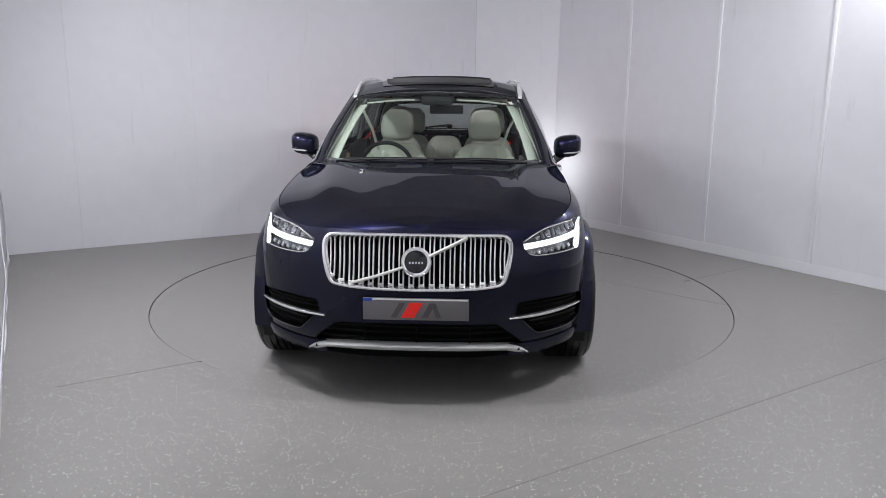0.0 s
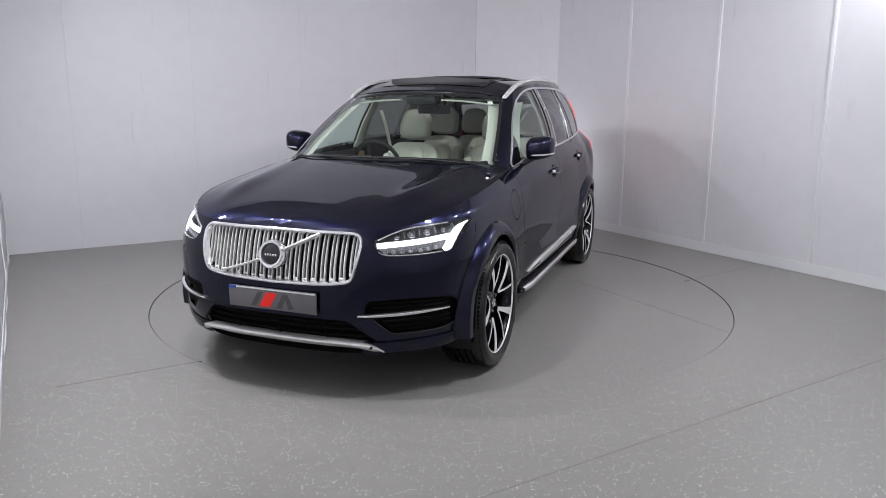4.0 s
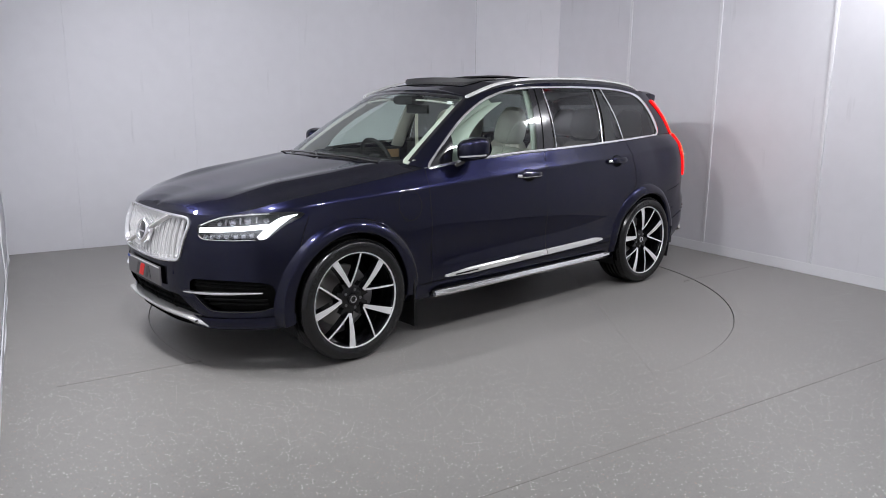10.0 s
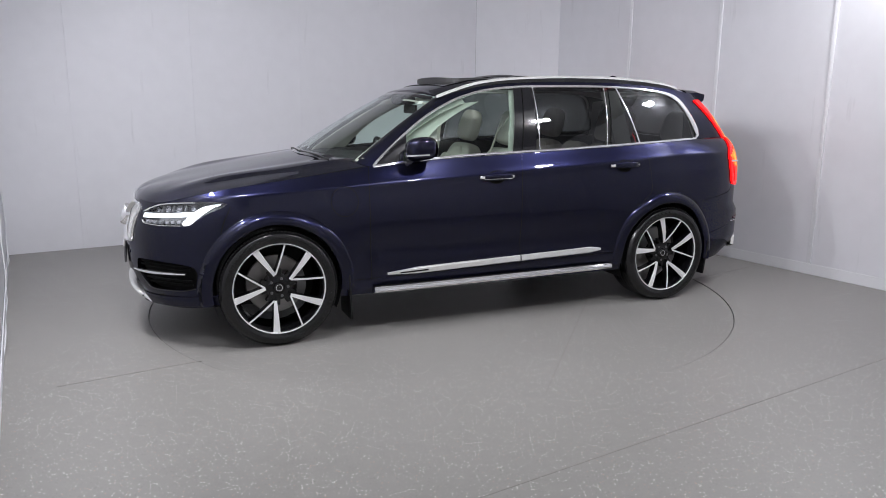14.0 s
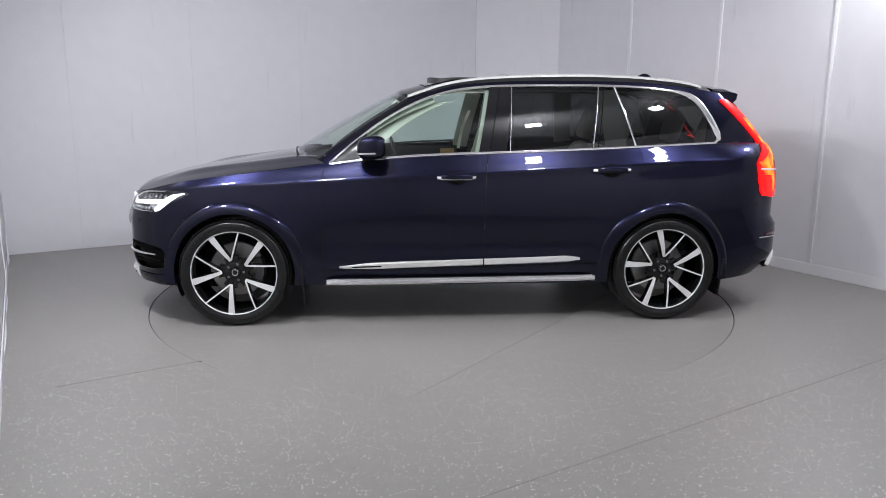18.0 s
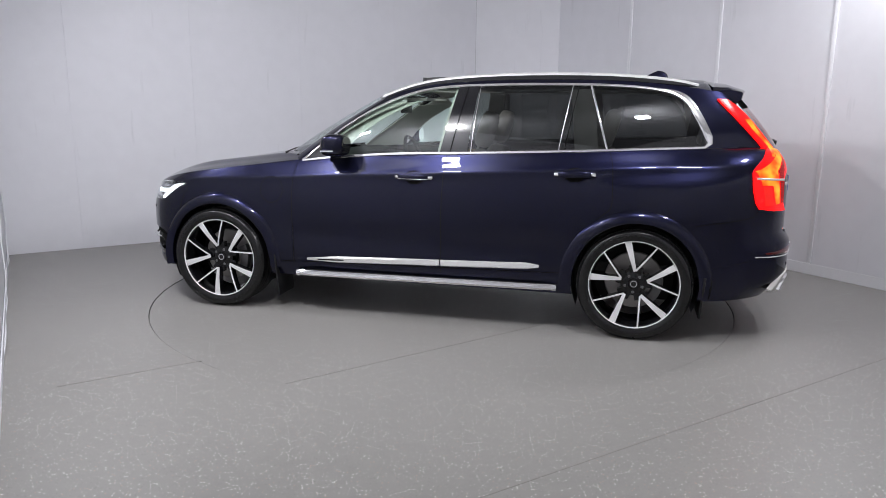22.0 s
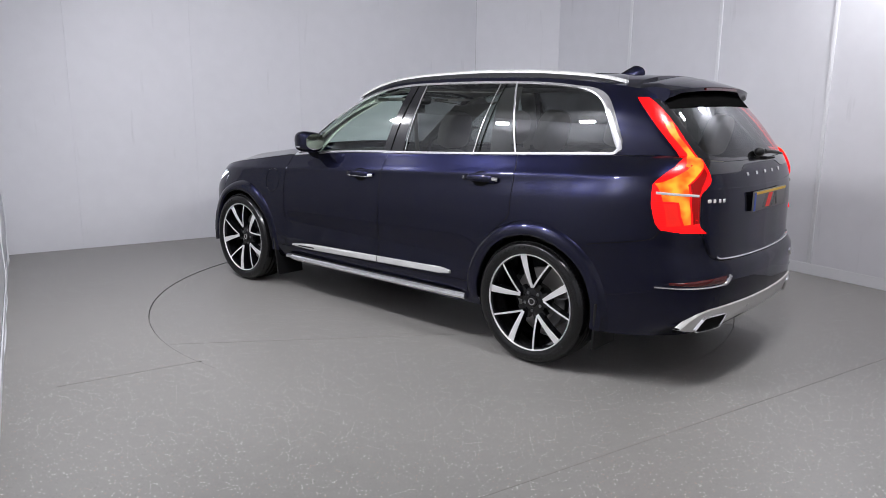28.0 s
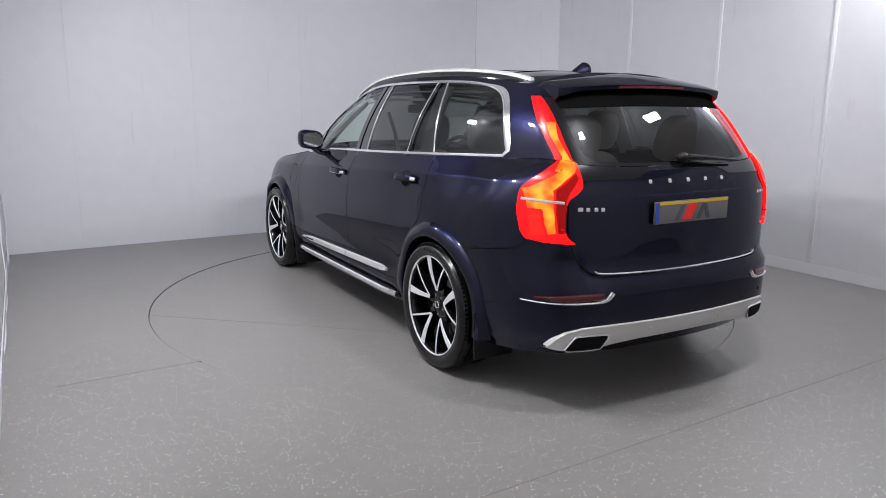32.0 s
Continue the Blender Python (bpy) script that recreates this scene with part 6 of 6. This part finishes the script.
def tail_end():
    # spoiler
    bm = bmesh.new()
    rows = []
    for y in np.linspace(-.575, .575, 37):
        k = abs(y) / .575
        back = -2.156 + .055 * k ** 3
        lead = -1.90 - .02 * k
        ztop = 1.624 - .026 * k ** 2
        zl = on_top(lead, y * .90)[0].z + .004 if k < .97 else ztop - .004
        drop = .034 + .020 * smooth(.80, 1.0, k)
        rows.append([bm.verts.new((x, y, z)) for x, z in ((lead, zl), ((lead + back) / 2, (zl + ztop) / 2 + .009), (back + .012, ztop - .006), (back, ztop - .014), (back + .006, ztop - drop),
                                                            (back + .045, ztop - drop - .030), (-2.00, ztop - .075 + .02 * k))])
    for p, q in zip(rows[:-1], rows[1:]):
        for j in range(7):
            bm.faces.new((p[j], p[(j + 1) % 7], q[(j + 1) % 7], q[j]))
    bm.faces.new(rows[0])
    bm.faces.new(rows[-1])
    bmesh.ops.recalc_face_normals(bm, faces=bm.faces)
    sp = part("roof_spoiler", bm, M_PAINT, car, "navy roof spoiler")
    bm = bmesh.new()
    tube(bm, [(-2.154 + .03 * (abs(y) / .35) ** 3 * .1, y, 1.598 - .006 * (y / .35) ** 2) for y in np.linspace(-.23, .23, 12)], [(-.004, -.006), (.004, -.006), (.004, .006), (-.004, .006)])
    part("third_brake_light", bm, M_REDLENS, sp, "slim red brake light")
    for s in (1, -1):
        bm = bmesh.new()
        trim(bm, [on_side(x, z, 0.0, s) for x, z in spline(((-1.88, .472), (-2.05, .510), (-2.20, .545)), 14)], .008, .005)
        part("bumper_crease", bm, M_PAINT, car)
    # chrome strip over the bumper
    bm = bmesh.new()
    trim(bm, [on_rear(y, z, 0.0) for y, z in spline(((-.575, .722), (-.54, .706), (-.3, .698), (0, .696), (.3, .698), (.54, .706), (.575, .722)), 50)], .010, .008, base=.012)
    part("boot_trim", bm, M_CHROME, car, "chrome strip under the boot lid")
    # crease under the rear window and handle shadow line
    bm = bmesh.new()
    trim(bm, [on_rear(y, z, 0.0) for y, z in [(y, float(np.interp(abs(y), [p[0] for p in BOOT_LIP], [p[1] for p in BOOT_LIP]))) for y in np.linspace(-.64, .64, 60)]], .005, .002)
    part("boot_crease", bm, M_PAINT, car)
    bm = bmesh.new()
    trim(bm, [on_rear(y, z, 0.0) for y, z in spline(((-.645, 1.086), (-.4, 1.074), (-.26, 1.072), (0, 1.074), (.26, 1.072), (.4, 1.074), (.645, 1.086)), 50)], .007, .002)
    part("boot_crease", bm, M_PAINT, car)
    p0 = on_rear(0, .99)[0]
    plate("rear_number_plate", Vector((p0.x - .012, 0, .988)), -1)
    # lettering, as plain shapes
    marks = [(.254 - .127 * k, 1.139, .021, .021) for k in range(5)] + [(.650, 1.021, .026, .019), (.615, 1.020, .020, .019), (.575, 1.019, .020, .019), (.541, 1.018, .020, .019),
                                                                        (-.585, 1.045, .020, .017), (-.620, 1.045, .020, .017), (-.652, 1.045, .014, .013)]
    for y, z, w, h in marks:
        p, n = on_rear(y, z, .001)
        bm = bmesh.new()
        box(bm, (-.002, -w / 2, -h / 2), (.004, w / 2, h / 2), bevel=.003, seg=1, m=Matrix.Translation(p) @ n.to_track_quat("X", "Z").to_matrix().to_4x4())
        part("boot_mark", bm, M_SATINBRIGHT, car, sharp=30)
    # dark band at the head of the rear window, spoiler's shade painted in
    bm = bmesh.new()
    trim(bm, [on_rear(y, 1.530 + .012 * (1 - (y / .5) ** 2), .001) for y in np.linspace(-.56, .56, 30)], .112, .0015, crown=1.0)
    part("window_band", bm, M_DEAD, car, "black band over the rear window, with the spoiler's shade painted in")
    # wiper
    bm = bmesh.new()
    tube(bm, [(-2.405, .02, 1.238), (-2.420, -.01, 1.252), (-2.42, -.12, 1.246), (-2.422, -.25, 1.234), (-2.410, -.385, 1.222)], ring_section(.013, 8, .8), scale=[.9, 1.5, 1.1, .85, .5])
    part("rear_wiper", bm, M_BLACK, car, "black rear wiper")
    bm = bmesh.new()
    bmesh.ops.create_uvsphere(bm, u_segments=16, v_segments=10, radius=.032)
    for v in bm.verts:
        v.co = Vector((v.co.x * .9 - 2.405, v.co.y * 1.2 + .01, v.co.z * .8 + 1.248))
    part("wiper_pivot", bm, M_BLACK, car, "black wiper pivot cover")
    for s in (1, -1):
        bm = bmesh.new()
        trim(bm, [on_rear(s * y, z, 0.0) for y, z in spline(((.82, .592), (.74, .596), (.62, .602), (.545, .604)), 16)], [.012 + .022 * min(1, i / 6) for i in range(16)], .006)
        part("rear_reflector", bm, M_REDLENS, car, "long red reflector")
        bm = bmesh.new()
        trim(bm, [on_rear(s * y, z, 0.0) for y, z in spline(((.850, .572), (.78, .572), (.66, .574), (.56, .578), (.525, .590), (.500, .618)), 26)], [.008 + .006 * (i / 25) + .012 * smooth(18, 24, i) for i in range(26)], .010)
        part("reflector_trim", bm, M_CHROME, car, "chrome strip under the reflector")
        # exhaust outlet
        ring = [(.712, .345), (.698, .335), (.560, .338), (.535, .346), (.512, .398), (.518, .410), (.540, .416), (.660, .412), (.682, .402)]
        loop = [on_skid(s * y, z, .006) for y, z in spline(ring + ring[:1], 40)[:-1]]
        bm = bmesh.new()
        trim(bm, loop, .008, .009, base=.02, loop=True)
        ex = part("exhaust_outlet", bm, M_CHROME, car, "chrome exhaust outlet")
        # black face inside the ring stands for the shaded hollow
        bm = bmesh.new()
        edge = [bm.verts.new(p + n * .004) for p, n in loop]
        mid = bm.verts.new(on_skid(s * .610, .375, .008)[0])
        for p, q in zip(edge, edge[1:] + edge[:1]):
            bm.faces.new((p, q, mid))
        bmesh.ops.recalc_face_normals(bm, faces=bm.faces)
        part("outlet_shade", bm, M_GAP, ex, "flat black face painting in the dark of the outlet")
        for y, z in ((.62, .50), (.25, .408)):
            bm = bmesh.new()
            p, n = on_rear(s * y, z, .0005) if z > .46 else on_skid(s * y, z, .002)
            lathe(bm, [(.0005, .003), (.008, .003), (.0105, .001), (.011, -.004)], 14)
            bmesh.ops.transform(bm, matrix=Matrix.Translation(p) @ n.to_track_quat("Y", "Z").to_matrix().to_4x4(), verts=bm.verts)
            part("parking_sensor", bm, M_PAINT if z > .46 else M_SATIN, car)
    # silver skid plate: a leaning face between an upper and a lower edge
    bm = bmesh.new()
    rings = []
    for i in range(97):
        y = -.785 + 1.57 * i / 96
        p = skid_point(y, 1.0)
        q = skid_point(y, 0.0)
        rings.append([bm.verts.new(c) for c in (p + Vector((.03, 0, .003)), p + Vector((.004, 0, .002)), p + Vector((-.002, 0, -.004)), p.lerp(q, .5) + Vector((-.002, 0, 0)), q + Vector((-.001, 0, .004)), q + Vector((.006, 0, -.002)), q + Vector((.05, 0, -.004)))])
    for p, q in zip(rings[:-1], rings[1:]):
        for j in range(6):
            bm.faces.new((p[j], p[j + 1], q[j + 1], q[j]))
    face_out(bm, (-1.8, 0, .45))
    part("rear_skid_plate", bm, M_SKID, car, "satin silver rear skid plate")


def underside():
    bm = bmesh.new()
    box(bm, (-2.15, -.60, .26), (2.10, .60, .34), bevel=.02)
    part("floor_pan", bm, M_BLACK, car, "black underbody")
    for x0, x1 in ((-1.06, 1.06),):
        for s in (1, -1):
            bm = bmesh.new()
            box(bm, (x0, min(s * .58, s * .84), .285), (x1, max(s * .58, s * .84), .36), bevel=.015)
            part("floor_edge", bm, M_BLACK, car)
    for x in (WB, -WB):
        bm = bmesh.new()
        tube(bm, [(x, -.72, HUB_Z - .03), (x, 0, HUB_Z - .06), (x, .72, HUB_Z - .03)], ring_section(.04))
        part("axle", bm, M_BLACK, car)
    bm = bmesh.new()
    tube(bm, [(-2.15, -.35, .30), (-2.2, 0, .29), (-2.15, .35, .30)], ring_section(.07))
    part("silencer", bm, M_BLACK, car, "dark exhaust silencer")


def cushion(c, half, power=.5, taper=0.0, m=None):
    """A stuffed pad: a rounded box about c, narrowing upwards by taper."""
    bm = bmesh.new()
    bmesh.ops.create_uvsphere(bm, u_segments=24, v_segments=16, radius=1)
    for v in bm.verts:
        k = [math.copysign(abs(q) ** power, q) for q in v.co]
        w = 1 - taper * max(0, k[2]) ** 2
        v.co = Vector((c[0] + half[0] * k[0], c[1] + half[1] * k[1] * w, c[2] + half[2] * k[2]))
    if m is not None:
        bmesh.ops.transform(bm, matrix=m, verts=bm.verts)
    return bm


def seat(name, x, y, w, label, head=True, base_z=.62, material=None):
    m = material or M_CREAM
    root = part(name, cushion((x + .22, y, base_z - .04), (.27, w / 2, .09), .45), m, car, label, sharp=80)
    lean = Matrix.Translation((x, y, base_z)) @ pose(0, 0, 0, 0, -16, 0)
    part("backrest", cushion((-.045, 0, .27), (.085, w / 2, .31), .42, .22, m=lean), m, root, sharp=80)
    part("back_panel", cushion((.030, 0, .25), (.025, w * .27, .29), .5, .1, m=lean), m, root, sharp=80)
    for s in (-1, 1):
        part("bolster", cushion((.005, s * (w / 2 - .055), .22), (.075, .05, .25), .55, .0, m=lean), m, root, sharp=80)
    if head:
        part("headrest", cushion((-.025, 0, .735), (.055, .138, .130), .44, .34, m=lean), m, root, sharp=80)
    return root


def cabin():
    bm = bmesh.new()
    box(bm, (-2.2, -.74, .40), (1.05, .74, .46))
    part("cabin_floor", bm, M_CARPET, car, "dark carpet")
    # headlining
    bm = bmesh.new()
    rows = []
    for x in np.linspace(.16, -2.0, 20):
        rows.append([bm.verts.new((x, y, min(1.60, on_top(x, y)[0].z - .05))) for y in np.linspace(-.57, .57, 11)])
    for p, q in zip(rows[:-1], rows[1:]):
        for j in range(10):
            mx, my = (p[j].co.x + q[j].co.x) / 2, (p[j].co.y + p[j + 1].co.y) / 2
            if not (-.40 < mx < .06 and abs(my) < .36):
                bm.faces.new((p[j], p[j + 1], q[j + 1], q[j]))
    solid(bm, .01)
    part("headlining", bm, M_PALE, car, "pale headlining")
    # dashboard
    bm = bmesh.new()
    rows = []
    for y in np.linspace(-.70, .70, 21):
        f = 1.05 - .10 * (abs(y) / .7) ** 2
        rows.append([bm.verts.new(p) for p in ((f, y, 1.105), (.80, y, 1.125 + .012 * math.exp(-((y + .36) / .15) ** 2)), (.58, y, 1.09 + .03 * math.exp(-((y + .36) / .15) ** 2)), (.50, y, 1.02), (.52, y, .80), (.70, y, .60), (f, y, .60))])
    for p, q in zip(rows[:-1], rows[1:]):
        for j in range(7):
            bm.faces.new((p[j], p[(j + 1) % 7], q[(j + 1) % 7], q[j]))
    bm.faces.new(rows[0])
    bm.faces.new(rows[-1])
    bmesh.ops.recalc_face_normals(bm, faces=bm.faces)
    part("dashboard", bm, M_DASH, car, "charcoal dashboard")
    # steering wheel on the driver's side
    st = Matrix.Translation((.36, -.37, 1.045)) @ pose(0, 0, 0, 0, -68, 0)
    bm = bmesh.new()
    tube(bm, [(.185 * math.cos(a), .185 * math.sin(a), 0) for a in np.linspace(0, 2 * math.pi, 41)[:-1]], ring_section(.016), loop=True)
    bmesh.ops.transform(bm, matrix=st, verts=bm.verts)
    wheel = part("steering_wheel", bm, M_DASH, car, "black steering wheel")
    bm = bmesh.new()
    box(bm, (-.10, -.075, -.03), (.06, .075, .02), bevel=.025)
    box(bm, (-.03, -.18, -.012), (.015, .18, .008), bevel=.006)
    bmesh.ops.transform(bm, matrix=st, verts=bm.verts)
    part("wheel_boss", bm, M_DASH, wheel)
    # seats
    for y in (.37, -.37):
        seat("front_seat", -.18, y, .54, "cream leather front seat")
        seat("rear_seat", -1.05, y * 1.18, .46, "cream leather rear seat", base_z=.64)
        seat("third_row_seat", -1.78, y, .42, "cream leather third-row seat", base_z=.62)
    seat("middle_seat", -1.07, 0, .38, "cream leather middle seat", base_z=.64, head=False)
    bm = bmesh.new()
    box(bm, (-.25, -.10, .46), (.60, .10, .78), bevel=.03)
    part("centre_console", bm, M_DASH, car, "dark centre console")
    for s in (1, -1):
        # door linings
        for x0, x1, top in ((.84, -.17, 1.125), (-.27, -1.22, 1.165), (-1.27, -2.05, 1.205)):
            bm = bmesh.new()
            ys = .765 if x1 > -1.9 else .70
            box(bm, (x1, s * ys - .02, .45), (x0, s * ys + .02, top), bevel=.015)
            lin = part("door_lining", bm, M_DASH, car, "dark door lining")
            bm = bmesh.new()
            box(bm, (x1 + .02, s * (ys - .03) - .02, .80), (x0 - .03, s * (ys - .03) + .02, 1.02), bevel=.015)
            part("door_armrest", bm, M_DASH if x0 > .5 else M_CREAM, lin)
            if x0 > .5:
                bm = bmesh.new()
                box(bm, (x1 + .02, s * (ys - .012) - .014, 1.03), (-.02, s * (ys - .012) + .014, 1.105), bevel=.012)
                part("door_cap", bm, M_TAN, lin, "tan leather door top")
        # inner pillar trims
        for line, w, mtl in ((((.86, 1.13), (.60, 1.335), (.36, 1.475), (.14, 1.565)), .10, M_PALE), (((-.205, 1.14), (-.30, 1.61)), .13, M_PALE), (((-1.15, 1.19), (-1.10, 1.62)), .15, M_PALE), (((-2.0, 1.24), (-1.93, 1.55)), .2, M_PALE)):
            bm = bmesh.new()
            trim(bm, [on_side(x, z, -.035, s) for x, z in spline(line, 12)], w, -.012, base=-.004)
            part("pillar_trim", bm, mtl, car, "pale pillar trim")
        # lining round the tail lamps, added to hide their glow from the cabin
        bm = bmesh.new()
        ring = ((-1.80, .80), (-1.86, 1.20), (-1.90, 1.50), (-1.97, 1.55), (-2.10, 1.43), (-2.25, 1.24), (-2.31, 1.15), (-2.34, .80))
        bm.faces.new([bm.verts.new((x, s * (.665 - .20 * max(0, z - 1.0)), z)) for x, z in ring])
        out = bmesh.ops.extrude_face_region(bm, geom=list(bm.faces))
        for v in out["geom"]:
            if isinstance(v, bmesh.types.BMVert):
                v.co.y += s * .012
        bmesh.ops.recalc_face_normals(bm, faces=bm.faces)
        part("tail_lining", bm, M_DASH, car, "dark boot side lining")
        # added board in front of each tail lamp, blocks its glow inwards
        bm = bmesh.new()
        rows = []
        for x, z in spline(((-1.925, 1.53), (-2.01, 1.45), (-2.10, 1.36), (-2.185, 1.27), (-2.212, 1.21), (-2.145, 1.12), (-2.135, 1.0), (-2.16, .88)), 24):
            p = on_side(x, z, -.003, s)[0]
            rows.append([bm.verts.new(p), bm.verts.new(p - Vector((0, s * .13, 0)))])
        for p, q in zip(rows[:-1], rows[1:]):
            bm.faces.new((p[0], p[1], q[1], q[0]))
        part("glow_blocker", bm, M_DASH, car, "added dark board that blocks the tail lamp's glow")
        # seat belt and its slide
        bm = bmesh.new()
        tube(bm, [(-.27, s * .64, 1.44), (-.20, s * .56, 1.30), (-.16, s * .50, 1.12)], [(-.014, -.002), (.014, -.002), (.014, .002), (-.014, .002)])
        part("seat_belt", bm, M_CREAM, car, "pale seat belt")
        bm = bmesh.new()
        box(bm, (.12, s * .33 - .19, 1.520), (.27, s * .33 + .19, 1.540), bevel=.008)
        part("sun_visor", bm, M_PALE, car, "pale sun visor")
    # pale linings inside the windscreen pillars and along its head
    for s in (1, -1):
        bm = bmesh.new()
        trim(bm, [on_front(s * y, z, -.045) for y, z in spline(((.694, 1.15), (.658, 1.29), (.614, 1.41), (.564, 1.520)), 16)], .078, .004)
        part("screen_lining", bm, M_PALE, car, "pale windscreen edge trim")
        bm = bmesh.new()
        fore = [on_front(s * y, z, -.045)[0] for y, z in spline(((.69, 1.14), (.65, 1.29), (.605, 1.41), (.555, 1.515)), 16)]
        aft = [on_side(x, z, -.03, s)[0] for x, z in spline(((.58, 1.135), (.40, 1.325), (.21, 1.450), (.02, 1.535)), 16)]
        rows = [[bm.verts.new(p), bm.verts.new(p.lerp(q, .5) - Vector((0, s * .012, 0))), bm.verts.new(q)] for p, q in zip(fore, aft)]
        for p, q in zip(rows[:-1], rows[1:]):
            for j in (0, 1):
                bm.faces.new((p[j], p[j + 1], q[j + 1], q[j]))
        solid(bm, .004)
        part("pillar_lining", bm, M_PALE, car, "pale windscreen pillar lining")
        bm = bmesh.new()
        trim(bm, [on_front(s * y, z, -.045) for y, z in spline(((.16, 1.566), (.32, 1.560), (.53, 1.538)), 10)], .014, .004)
        part("screen_header", bm, M_PALE, car, "pale trim along the head of the windscreen")
    # dark border round the windscreen
    bm = bmesh.new()
    edge = [(-.70, 1.13), (-.60, 1.137), (-.3, 1.150), (0, 1.152), (.3, 1.150), (.60, 1.137), (.70, 1.13)]
    for line, w in ((edge, .045), ([(y, z) for y, z in ((-.56, 1.542), (-.3, 1.567), (0, 1.576), (.3, 1.567), (.56, 1.542))], .034), ([(s, z) for s, z in ((.726, 1.14), (.686, 1.29), (.640, 1.42), (.590, 1.54))], .022), ([(s, z) for s, z in ((-.726, 1.14), (-.686, 1.29), (-.640, 1.42), (-.590, 1.54))], .022)):
        bm = bmesh.new()
        trim(bm, [on_front(y, z, -.001) for y, z in spline(line, 30)], w, .0018)
        part("screen_border", bm, M_GLOSS, car, "black windscreen border")
    bm = bmesh.new()
    p, n = on_front(.540, 1.512, -.004)
    box(bm, (-.001, -.018, -.018), (.001, .018, .018), m=Matrix.Translation(p) @ n.to_track_quat("X", "Z").to_matrix().to_4x4())
    part("screen_sticker", bm, M_WHITE, car, "small white sticker in the windscreen")
    for s in (1, -1):
        bm = bmesh.new()
        tube(bm, catmull([on_front(y, z, .005)[0] for y, z in ((s * .62 - .0, 1.130), (s * .35, 1.147), (s * .02, 1.152))], 12), ring_section(.005, 6))
        part("wiper", bm, M_BLACK, car, "black windscreen wiper")


front_end()
sides()
roof_parts()
tail_end()
underside()
cabin()


# ---------------------------------------------------------------- what turns
def motions():
    rows_car, rows_table = [], []
    for i in range(33):
        a = TURN0 + TURN_RATE * i
        m = pose(*AXIS, 0, 0, 0, a)
        rows_table.append((float(i), m))
        rows_car.append((float(i), m @ pose(*CAR_OFF, DECK_Z + 0.001)))
    walk(turntable, rows_table)
    walk(car, rows_car)


motions()
